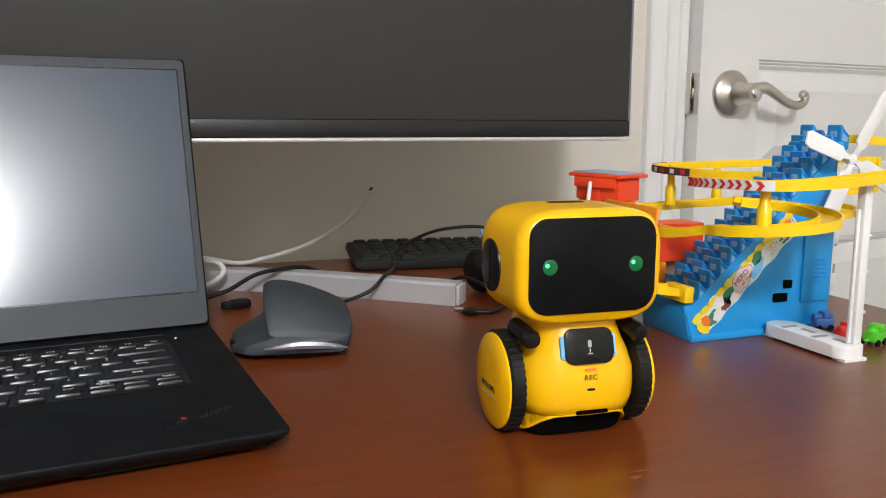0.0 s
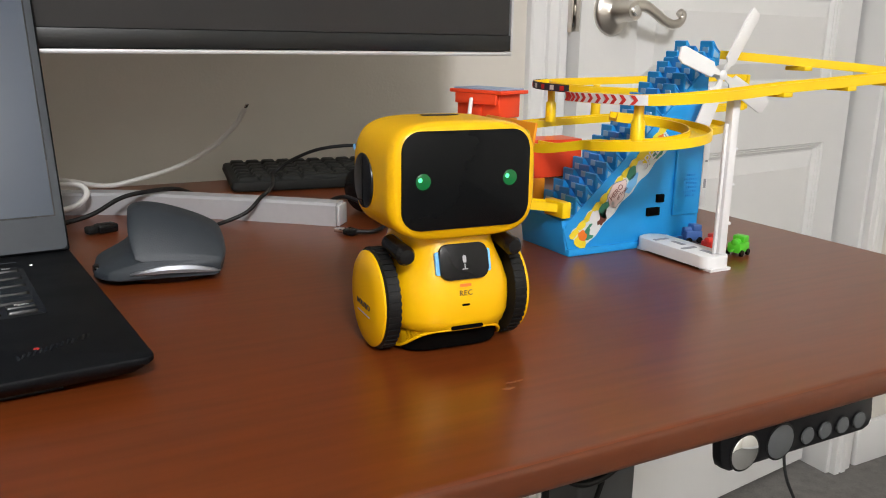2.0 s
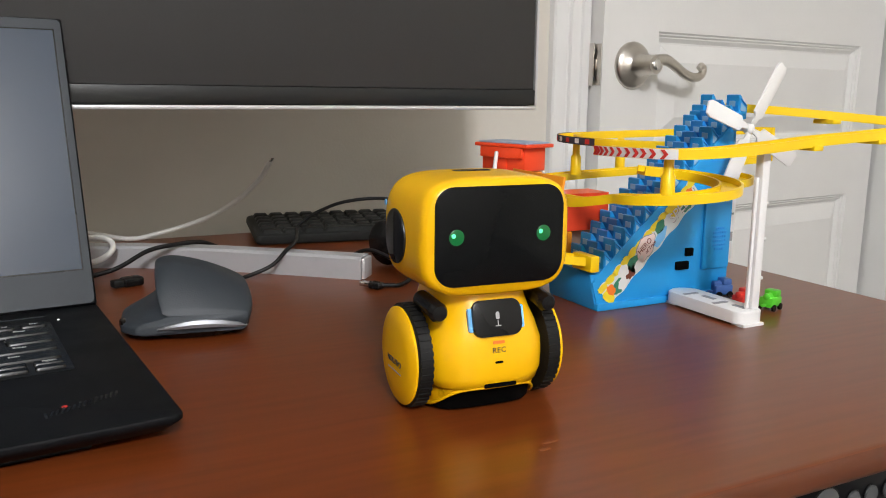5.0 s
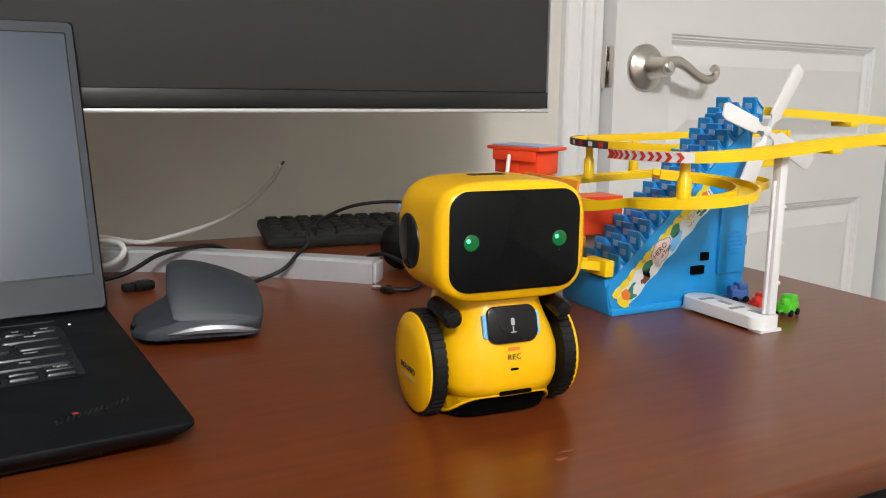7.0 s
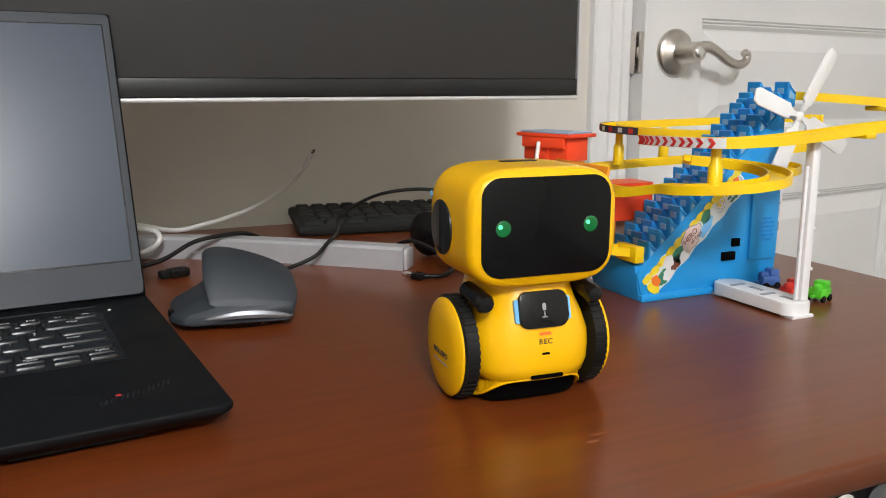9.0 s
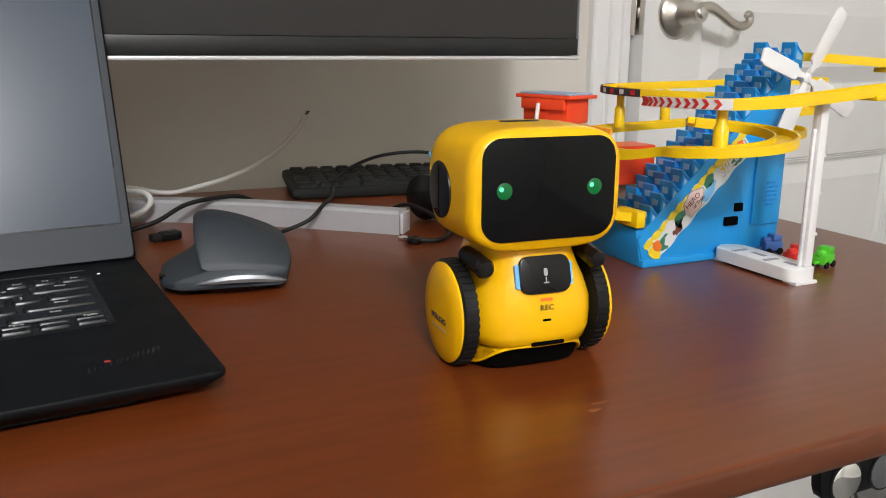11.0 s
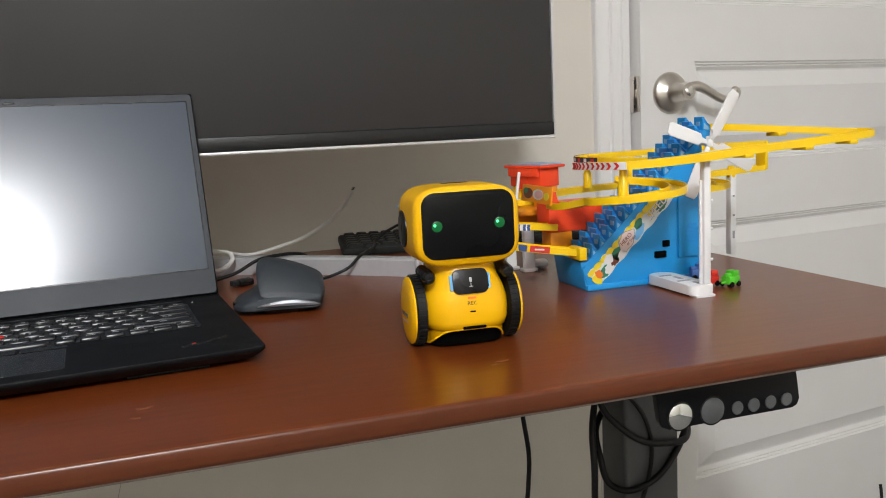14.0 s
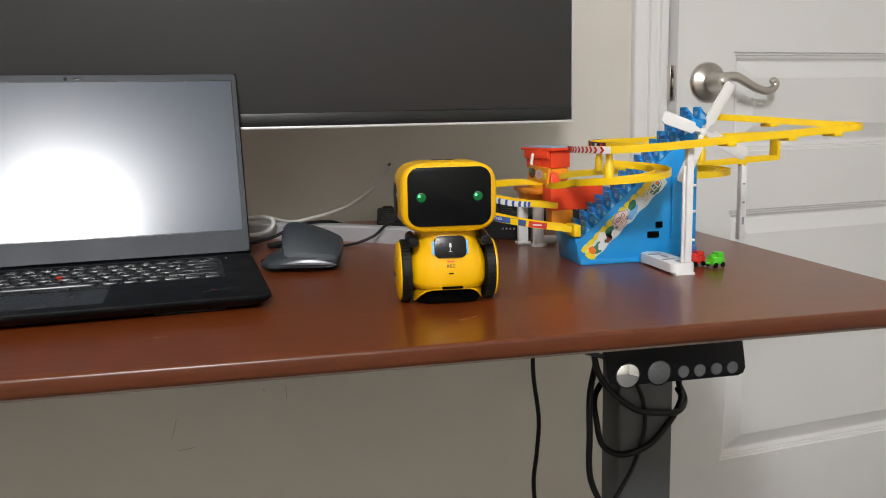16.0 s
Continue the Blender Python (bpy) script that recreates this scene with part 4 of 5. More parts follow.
head = part("head", rounded_head(), YELLOW, robot, "glossy yellow rounded head", angle=70)
FY = -0.0342
part("face", plate(rounded(0.0735, 0.0515, 0.0105, 8), 0.0010, pose(0, FY + 0.0002, 0.0985, 90, 0, 0), 0.0006), BLACKGLOSS, head, "glossy black face panel")
for x in (-0.0250, 0.0250):
    eye = part("eye", lathe([(0.0042, 0), (0.0036, 0.0003), (0, 0.0004)], 24, pose(x, FY - 0.0008, 0.0985, 90, 0, 0)), EYEHALO, head, "green glowing led eye")
    part("led", lathe([(0.0012, 0.0003), (0.0009, 0.0007), (0, 0.0008)], 16, pose(x - 0.0018, FY - 0.0008, 0.0995, 90, 0, 0)), EYEGLOW, eye)
for s in (-1, 1):
    ear = part("ear", plate(ellipse(0.0150, 0.0150), 0.0012, pose(s * 0.0436, 0.004, 0.0945, 90, 0, 90 * s), 0.0006), BLACKPL, head, "round black ear disc")
    part("seam", box((0.0004, 0.0004, 0.026), (s * 0.0449, 0.004, 0.0945)), BLACKGLOSS, ear)
    part("side_light", lathe([(0.0018, 0), (0.0014, 0.0005), (0, 0.0006)], 14, pose(s * 0.0432, 0.022, 0.1105, 0, 90 * s, 0)), PRINT_SKY, head, "small light-blue dot")
part("top_slot", plate(rounded(0.022, 0.0075, 0.0025), 0.0004, pose(0, 0.003, 0.12855)), BLACKPL, head)
grille = part("speaker_grille", plate(rounded(0.027, 0.0090, 0.0044), 0.0012, pose(0, 0.0446, 0.099, 90, 0, 180)), BLACKPL, head, "black perforated speaker grille")
for i in range(9):
    for j in range(3):
        part("perforation", box((0.0014, 0.0004, 0.0010), (-0.0104 + i * 0.0026 + (j % 2) * 0.001, 0.0460, 0.0968 + j * 0.0022)), GREY_PRINT_SHADE, grille)
# Flat brown discs: the shade inside each screw hole is in the colour.
for x in (-0.025, 0.025):
    for z in (0.078, 0.113):
        part("screw_hole", lathe([(0.0020, 0), (0.0018, 0.0006), (0, 0.0006)], 14, pose(x, 0.0385, z, -90, 0, 0)), BROWN_PRINT_SHADE, head)
part("hose", tube([(0.010, 0.034, 0.082), (0.010, 0.046, 0.079), (0.010, 0.051, 0.066), (0.008, 0.048, 0.052), (0.006, 0.040, 0.045), (0.004, 0.034, 0.044)], 0.0036, 6, 12), RUBBER, robot, "black ribbed hose at the back")
for i in range(12):
    f = i / 11
    a = radians(75 - 150 * f)
    part("hose_ring", lathe([(0.0036, -0.0006), (0.0043, 0), (0.0036, 0.0006)], 14, pose(0.010 - 0.005 * f, 0.034 + 0.0165 * math.cos(a), 0.063 + 0.018 * math.sin(a), 90 - 75 + 150 * f, 0, 0)), RUBBER, robot)
torso = part("torso", loft([(0.0150, 0.0290, 0.0310, 0, 0.000, 3), (0.0160, 0.0335, 0.0340, 0, -0.001, 2.8), (0.022, 0.0354, 0.0352, 0, -0.001, 2.9), (0.030, 0.0357, 0.0355, 0, -0.001, 2.9), (0.038, 0.0354, 0.0345, 0, -0.001, 2.9),
                            (0.047, 0.0330, 0.0335, 0, 0.000, 2.7), (0.055, 0.0295, 0.0320, 0, 0.001, 2.6), (0.062, 0.0275, 0.0295, 0, 0.002, 2.6), (0.070, 0.0265, 0.0275, 0, 0.002, 2.6)], 56), YELLOW, robot, "yellow barrel-shaped torso", angle=70)


def skirt():
    """The front of the torso below, cut out in an arch."""
    bm = bmesh.new()
    n = 32
    hi, lo = [], []
    for i in range(n + 1):
        t = radians(180 + 180 * i / n)
        c, s = math.cos(t), math.sin(t)
        x = 0.0315 * math.copysign(abs(c) ** (2 / 2.8), c)
        y = -0.001 + 0.0340 * math.copysign(abs(s) ** (2 / 2.8), s)
        f = min(1.0, abs(x) / 0.0315)
        z = 0.0020 + 0.0150 * (1 - f ** 5)
        hi.append(bm.verts.new((x, y, 0.0165)))
        lo.append(bm.verts.new((x * 0.985, -0.001 + (y + 0.001) * (1 - 0.06 * (0.0165 - z) / 0.0135), min(z, 0.0160))))
    for i in range(n):
        bm.faces.new((hi[i], hi[i + 1], lo[i + 1], lo[i]))
    bmesh.ops.solidify(bm, geom=bm.faces[:], thickness=0.0014)
    return bm


part("front_skirt", skirt(), YELLOW, robot, angle=60)
lip = []
for i in range(1, 48):
    t = radians(180 + 180 * i / 48)
    c, v = math.cos(t), math.sin(t)
    x = 0.0315 * math.copysign(abs(c) ** (2 / 2.8), c)
    y = -0.001 - 0.0335 * abs(v) ** (2 / 2.8)
    lip.append((x * 0.985, y, 0.0022 + 0.0142 * (1 - (abs(x) / 0.0315) ** 5)))
part("skirt_lip", tube(lip, 0.0009, 2, 8), YELLOW, robot)
chest = part("chest_panel", plate(rounded(0.0285, 0.0195, 0.0050, 8), 0.0022, pose(0, -0.0312, 0.0535, 75, 0, 0), 0.0009), BLACKPL, robot, "black rounded button with a microphone mark")
for s in (-1, 1):
    part("side_strip", plate(rounded(0.0030, 0.0125, 0.0012), 0.0016, pose(s * 0.0148, -0.0302, 0.0530, 75, 0, 0)), PRINT_SKY, chest, "light-blue strip")
CM = pose(0, -0.0312, 0.0535, 75, 0, 0) @ pose(0, 0, 0.0022)
part("mic_icon", plate(rounded(0.0021, 0.0040, 0.0010), 0.0002, CM @ pose(0, 0.0012, 0)), FOOT, chest, "white microphone mark")
part("mic_stem", plate(rounded(0.0006, 0.0030, 0.0002, 2), 0.0002, CM @ pose(0, -0.0028, 0)), FOOT, chest)
part("mic_foot", plate(rounded(0.0032, 0.0006, 0.0002, 2), 0.0002, CM @ pose(0, -0.0042, 0)), FOOT, chest)
part("orange_mark", plate(rounded(0.0068, 0.0017, 0.0005), 0.0003, pose(0, -0.0352, 0.0412, 84, 0, 0)), PRINT_ORANGE, robot)
lettering("rec_print", "REC", 0.0042, PRINT_DARK, robot, pose(0, -0.0361, 0.0370, 86, 0, 0), 0.0001, 1.1)
# A flat plate for the slot, its inner shade put into the colour.
part("rec_slot", plate(rounded(0.0046, 0.0012, 0.0005), 0.0003, pose(0, -0.0364, 0.0305, 89, 0, 0)), HOLE, robot)
part("lower_scoop", loft([(0.0015, 0.0290, 0.0215, 0, -0.001, 4), (0.0035, 0.0300, 0.0225, 0, -0.001, 4), (0.0155, 0.0305, 0.0300, 0, -0.001, 3.4)], 40), HOLE, robot, "black scoop under the front")
part("front_slot", plate(rounded(0.019, 0.0022, 0.001), 0.0004, pose(0.001, -0.0362, 0.0178, 88, 0, 0)), HOLE, robot)
part("tail_box", loft([(0.004, 0.0170, 0.0130, 0, 0.030, 5), (0.006, 0.0185, 0.0145, 0, 0.030, 5), (0.034, 0.0175, 0.0125, 0, 0.029, 5), (0.042, 0.0140, 0.0085, 0, 0.027, 4)], 32), YELLOW, robot)
part("caster", lathe([(0.006, -0.0045), (0.0072, -0.0035), (0.0072, 0.0035), (0.006, 0.0045)], 20, pose(0, 0.042, 0.0073, 0, 90, 0)), RUBBER, robot, "small black rear roller")
for s in (-1, 1):
    for k in range(3):
        part("exhaust_pipe", lathe([(0.0022, 0.009), (0.0034, 0.0088), (0.0034, 0.002), (0.0028, 0.0), (0.0028, -0.012)], 16, pose(s * 0.0215, 0.034, 0.011 + k * 0.0085, -90, 0, -10 * s)), CHROME, robot, "small silver exhaust pipe")
    part("arm", capsule((s * 0.0320, -0.025, 0.0590), (s * 0.0330, -0.008, 0.0610), 0.0050), BLACKPL, robot, "short black arm")
    part("arm_knob", lathe([(0.0040, -0.003), (0.0054, 0), (0.0040, 0.003), (0, 0.0035)], 18, pose(s * 0.0320, -0.028, 0.0585, 90, 0, 0)), BLACKPL, robot)
    R = 0.0280
    tyre_prof = [(R * 0.90, 0.0362), (R, 0.0372), (R, 0.0440), (R * 0.95, 0.0452), (R * 0.90, 0.0452)]
    wheel = part("wheel", lathe([(r, (z - 0.0395)) for r, z in tyre_prof], 60, pose(s * 0.0368, -0.001, R + 0.0006, 0, 90 * s, 0)), RUBBER, robot, "black ribbed tyre with a yellow cap")
    bm = bmesh.new()
    for k in range(44):
        a = 2 * math.pi * k / 44
        add_box(bm, (0.0015, 0.0021, 0.0070), (R * math.cos(a), R * math.sin(a), 0), 0, 1, pose(0, 0, 0, 0, 0, math.degrees(a)))
    bm.transform(pose(s * 0.0379, -0.001, R + 0.0006, 0, 90 * s, 0))
    part("tread", bm, RUBBER, wheel, smooth=False)
    cap = part("cap", lathe([(R * 0.965, 0.0), (R * 0.97, 0.0012), (R * 0.90, 0.0026), (R * 0.6, 0.0038), (R * 0.3, 0.0044), (0, 0.0046)], 56, pose(s * 0.0425, -0.001, R + 0.0006, 0, 90 * s, 0)), YELLOW, wheel, "yellow domed wheel cap")
    CAPM = pose(s * 0.0470, -0.001, R + 0.0006, 90, 0, 90 * s)
    lettering("caution_print", "CAUTION", 0.0046, PRINT_DARK, cap, CAPM @ pose(0.002, -0.0020, 0.0003, 0, 0, 180), 0.00012, 1.05)
    part("cap_line", box((0.020, 0.0006, 0.0002), (0.002, -0.0075, 0.0002)), GREY_PRINT_SHADE, cap, at=CAPM)
    bm = plate([(-0.0016, -0.011), (0.0010, -0.004), (0.0010, 0.005), (-0.0016, 0.011), (-0.0006, 0.004), (-0.0006, -0.004)], 0.0004)
    part("cap_slit", bm, HOLE, cap, at=CAPM @ pose(0.0185, 0, -0.0020, 0, 0, 180))

# ---- climbing-train track toy ----
toy = thing("train_track_toy", pose(0, 0, DESK_Z), "blue stair-lift train toy with yellow looping tracks and windmill", "toy track")
BX0, BX1, BY0, BY1 = 0.2065, 0.3455, 0.268, 0.316
SLOPE = math.atan2(0.130, 0.110)
# The body: a wedge whose slanted top carries the stairs.
side = [(BX0, 0.0012), (BX1, 0.0012), (BX1 - 0.001, 0.148), (0.3365, 0.148), (0.204, 0.0265), (0.200, 0.024)]
bm = bmesh.new()
near = [bm.verts.new((x, BY0, z)) for x, z in side]
far = [bm.verts.new((x, BY1, z)) for x, z in side]
bm.faces.new(near)
bm.faces.new(far[::-1])
for i in range(len(side)):
    bm.faces.new((near[i], near[(i + 1) % len(side)], far[(i + 1) % len(side)], far[i]))
bmesh.ops.bevel(bm, geom=list(bm.edges), offset=0.0018, segments=2, profile=0.5, affect="EDGES")
body = part("body", bm, BLUE, toy, "bright blue plastic body", angle=30)
part("base_flange", span(BX0 - 0.002, BX1 + 0.002, BY0 - 0.0022, BY1 + 0.002, 0.0, 0.006, 0.001), BLUE, toy)
bm = bmesh.new()
low = [bm.verts.new(p) for p in ((0.2050, BY0 + 0.0015, 0.0), (0.2300, BY0 + 0.0015, 0.0), (0.2300, 0.3330, 0.0), (0.2040, 0.3330, 0.0))]
high = [bm.verts.new(p) for p in ((0.1985, BY0 + 0.0015, 0.0300), (0.2300, BY0 + 0.0015, 0.0300), (0.2300, 0.3330, 0.0340), (0.1985, 0.3330, 0.0340))]
bm.faces.new(low), bm.faces.new(high)
for k in range(4):
    bm.faces.new((low[k], low[(k + 1) % 4], high[(k + 1) % 4], high[k]))
bmesh.ops.bevel(bm, geom=list(bm.edges), offset=0.0012, segments=2, profile=0.5, affect="EDGES")
part("low_trough", bm, BLUE, toy, angle=30)
part("motor_cover", box((0.030, 0.003, 0.070), (0.328, BY0 - 0.0012, 0.060), 0.0012), BLUE, toy)
# Boxes on the face; near-black colour replaces the shade inside the recesses.
for x, z, w, h in ((0.2955, 0.0305, 0.0135, 0.0070), (0.3025, 0.0415, 0.0078, 0.0068)):
    part("switch_recess", box((w, 0.004, h), (x - 0.004, BY0 - 0.0006, z), 0.0006), HOLE, toy, "switch recess drawn as a near-black box")
bm = bmesh.new()
for i in range(6):
    for j in range(6):
        if (i - 2.5) ** 2 + (j - 2.5) ** 2 < 9.5:
            add_box(bm, (0.0013, 0.0012, 0.0017), (0.3235 + i * 0.0026, BY0 - 0.0027, 0.042 + j * 0.0036))
part("speaker_slots", bm, BLUE_DARK, toy, smooth=False)

# Stairs: rows of saw-tooth steps, side by side, every other row half a step higher.
STEPS = 14


def step(row, i):
    along = (i + (0.5 if row % 2 else 0.0)) / STEPS
    x = 0.2115 + 0.134 * along
    z = 0.036 + 0.1240 * along
    w = (BY1 - BY0 - 0.002) / 3
    y = BY0 + 0.001 + row * w
    prof = [(0.0, -0.010), (0.0098, -0.008), (0.0102, 0.0012), (0.0016, 0.0122), (0.0, 0.0116)]
    bm = bmesh.new()
    a = [bm.verts.new((x + u, y + 0.0008, z + v)) for u, v in prof]
    b = [bm.verts.new((x + u, y + w - 0.0008, z + v)) for u, v in prof]
    bm.faces.new(a)
    bm.faces.new(b[::-1])
    for k in range(len(prof)):
        bm.faces.new((a[k], a[(k + 1) % len(prof)], b[(k + 1) % len(prof)], b[k]))
    ob = part("step", bm, BLUE_DARK if row == 1 else BLUE, toy, smooth=False)
    part("step_window", box((0.0006, w * 0.44, 0.0048), (0, 0, 0), 0.0002, 1), CLEAR, ob, "clear window in the step", at=pose(x - 0.0003, y + w / 2, z + 0.0045))
    if row == 0:
        part("side_frame", plate([(0.0002, -0.0045), (0.0090, -0.0045), (0.0092, 0.0016), (0.0014, 0.0108), (0.0002, 0.0102)], 0.0008, pose(0, 0, 0, 90, 0, 0), 0.0003), BLUE, ob, at=pose(x, y + 0.0007, z))
        part("side_window", plate([(0.0014, -0.0010), (0.0072, -0.0020), (0.0074, 0.0012), (0.0018, 0.0056)], 0.0003, pose(0, 0, 0, 90, 0, 0)), CLEAR, ob, "clear window in the step", at=pose(x, y - 0.0001, z))
        part("side_ridge", box((0.0104, 0.0016, 0.0010), (0, 0, 0), 0.0003, 1, pose(0, 0, 0, 0, 40, 0)), BLUE_DARK, ob, at=pose(x + 0.0048, y - 0.0002, z + 0.0058))


for row in range(3):
    for i in range(STEPS + (0 if row % 2 else 1)):
        step(row, i)
part("stair_rail", box((0.168, 0.0030, 0.0060), (0, 0, 0), 0.0010, 2, pose(0, 0, 0, 0, -42.8, 0)), BLUE, toy, at=pose(0.2790, BY1 + 0.0006, 0.094))
part("top_block", box((0.016, BY1 - BY0, 0.012), (0.3420, (BY0 + BY1) / 2, 0.1520), 0.002), BLUE, toy)

# Sticker band on the side, with a scalloped yellow border and blots of colour.
A0, A1 = Vector((0.2190, 0.0040)), Vector((0.3085, 0.0885))
along = (A1 - A0).normalized()
across = Vector((-along.y, along.x))
LEN = (A1 - A0).length
SQ = LEN / 0.140
TILT_S = math.degrees(math.atan2(along.y, along.x))
scal, low = [], []
for i in range(49):
    f = i / 48
    scal.append(A0 + along * (LEN * f) + across * (0.0185 + 0.0018 * math.sin(f * 40)))
    low.append(A0 + along * (LEN * f) + across * (0.0008 * math.sin(f * 33)))
outline = [(p.x, p.y) for p in low] + [(p.x, p.y) for p in reversed(scal)]
STK = pose(0, BY0 - 0.0004, 0, 90, 0, 0)
sticker = part("sticker", plate(outline, 0.0003, STK), PRINT_PALE, toy, "printed sticker with colourful shapes and unreadable lettering")


def blot(u, v, a, b, material, seed, turn=0.0, level=1):
    rng = random.Random(seed)
    pts = []
    for i in range(18):
        t = 2 * math.pi * i / 18
        k = 1 + 0.16 * math.sin(t * rng.choice((3, 4, 5)) + seed) * rng.uniform(0.5, 1)
        x, y = a * k * math.cos(t), b * k * math.sin(t)
        x, y = x * math.cos(turn) - y * math.sin(turn), x * math.sin(turn) + y * math.cos(turn)
        p = A0 + along * ((u + x) * SQ) + across * ((v + y) * 1.05)
        pts.append((p.x, p.y))
    part("print_shape", plate(pts, 0.0001, pose(0, BY0 - 0.0007 - 0.00012 * level, 0, 90, 0, 0)), material, sticker)


for i in range(13):
    blot(0.004 + i * 0.0112, 0.0160, 0.0064, 0.0030, PRINT_YELLOW, i, 0, 0)
for u, v, a, b, material, lv in ((0.004, 0.007, 0.0062, 0.0062, PRINT_YELLOW, 1), (0.009, 0.009, 0.0048, 0.0044, PRINT_ORANGE, 2), (0.016, 0.006, 0.0085, 0.0050, PRINT_GREEN, 1), (0.022, 0.0045, 0.0060, 0.0042, PRINT_WHITE, 2),
                                 (0.030, 0.0115, 0.0060, 0.0050, PRINT_WHITE, 2), (0.036, 0.0060, 0.0080, 0.0045, BROWN_PRINT_SHADE, 1), (0.043, 0.0085, 0.0085, 0.0055, PRINT_GREEN, 1), (0.047, 0.0045, 0.0075, 0.0035, PRINT_WHITE, 2),
                                 (0.062, 0.0095, 0.0150, 0.0078, GREY_PRINT_SHADE, 1), (0.062, 0.0095, 0.0140, 0.0070, PRINT_ROSE, 2), (0.080, 0.0050, 0.0110, 0.0040, PRINT_SKY, 1), (0.086, 0.0120, 0.0070, 0.0040, PRINT_GREEN, 1),
                                 (0.112, 0.0120, 0.0120, 0.0042, PRINT_YELLOW, 1), (0.124, 0.0065, 0.0100, 0.0050, PRINT_GREEN, 1), (0.130, 0.0110, 0.0060, 0.0038, PRINT_ORANGE, 2)):
    blot(u, v, a, b, material, int(u * 1000) + 3, 0.2, lv)
p = A0 + along * (0.118 * SQ) + across * 0.0085
lettering("speed_print", "SPEED!", 0.0120, PRINT_WHITE, sticker, pose(0, BY0 - 0.00135, 0, 90, 0, 0) @ pose(p.x, p.y, 0, 0, 0, TILT_S), 0.0001, 0.95)
p = p + along * 0.0006 - across * 0.0006
lettering("speed_print_edge", "SPEED!", 0.0126, GREY_PRINT_SHADE, sticker, pose(0, BY0 - 0.00118, 0, 90, 0, 0) @ pose(p.x, p.y, 0, 0, 0, TILT_S), 0.0001, 0.93)
for words, size, lift, shift in (("HERO", 0.0064, 0.0118, 0.0), ("of Train", 0.0044, 0.0068, 0.004)):
    p = A0 + along * ((0.062 + shift) * SQ) + across * lift
    lettering("badge_print", words, size, PRINT_MAROON, sticker, pose(0, BY0 - 0.00128, 0, 90, 0, 0) @ pose(p.x, p.y, 0, 0, 0, TILT_S), 0.0001, 0.95)

# Tracks: a shallow yellow channel with raised rims.
CH = [(-0.0085, 0.0), (0.0085, 0.0), (0.0085, 0.0068), (0.0068, 0.0068), (0.0068, 0.0024), (-0.0068, 0.0024), (-0.0068, 0.0068), (-0.0085, 0.0068)]


def track(points, label="", steps=8):
    pts = [Vector((x, y, z - DESK_Z)) for x, y, z in points]
    return part("track", sweep(smooth_path(pts, steps), CH), TRACKY, toy, label, angle=30)


UPPER = [(0.352, 0.290, 0.908), (0.375, 0.262, 0.906), (0.425, 0.226, 0.901), (0.466, 0.206, 0.897), (0.480, 0.192, 0.8955), (0.466, 0.179, 0.8935), (0.40, 0.178, 0.889), (0.34, 0.184, 0.885), (0.287, 0.184, 0.881), (0.240, 0.179, 0.879),
         (0.2085, 0.189, 0.8775), (0.1975, 0.213, 0.877), (0.1935, 0.240, 0.8765), (0.1935, 0.2535, 0.8765)]
track(UPPER, "long yellow upper track winding in front of the stairs")
REAR = [(0.345, 0.330, 0.872), (0.318, 0.345, 0.8725), (0.296, 0.368, 0.873), (0.2885, 0.400, 0.8735), (0.2900, 0.432, 0.874), (0.306, 0.457, 0.8745), (0.345, 0.466, 0.8755), (0.400, 0.455, 0.877), (0.455, 0.436, 0.879), (0.505, 0.418, 0.8805), (0.536, 0.408, 0.881)]
track(REAR, "yellow upper track loop behind the stairs")
ring = [(0.236, 0.2600, 0.8595)]
for i in range(12):
    a = radians(70 - 24 * i)
    ring.append((0.2295 + 0.0425 * math.cos(a), 0.2180 + 0.0415 * math.sin(a), 0.8585 - 0.0014 * i))
ring += [(0.180, 0.262, 0.8370), (0.181, 0.292, 0.8360)]
track(ring, "lower yellow track ring", 5)
track([(0.220, 0.400, 0.8360), (0.255, 0.425, 0.8365), (0.305, 0.440, 0.837), (0.360, 0.436, 0.839), (0.405, 0.422, 0.842), (0.455, 0.415, 0.845), (0.500, 0.412, 0.848), (0.536, 0.408, 0.850)], "yellow track behind the stairs")
track([(0.350, 0.292, 0.8400), (0.382, 0.297, 0.8405), (0.406, 0.316, 0.8415), (0.409, 0.348, 0.8425), (0.396, 0.382, 0.8425), (0.378, 0.412, 0.8410)], "short yellow bend beside the stairs", 6)
track([(0.200, 0.408, 0.8300), (0.165, 0.418, 0.8290), (0.128, 0.408, 0.8270), (0.110, 0.378, 0.8240), (0.118, 0.345, 0.8200), (0.146, 0.318, 0.8150), (0.192, 0.314, 0.8100)], "yellow track bend on the low side")
track([(0.122, 0.404, 0.8250), (0.100, 0.396, 0.8160), (0.088, 0.372, 0.8080), (0.098, 0.342, 0.8040), (0.122, 0.315, 0.7990), (0.155, 0.294, 0.7930), (0.204, 0.279, 0.7860)], "lowest yellow track running into the stairs")
part("track_joint", span(0.196, 0.2045, 0.2655, 0.291, 0.0325, 0.0455, 0.001), TRACKY, toy)
part("track_fork", box((0.012, 0.004, 0.005), (0.082, 0.378, 0.0605), 0.001, 2, pose(0, 0, 0, 0, 0, -20)), TRACKY, toy)
part("riser", span(0.534, 0.5385, 0.399, 0.418, 0.101, 0.138, 0.001), TRACKY, toy)
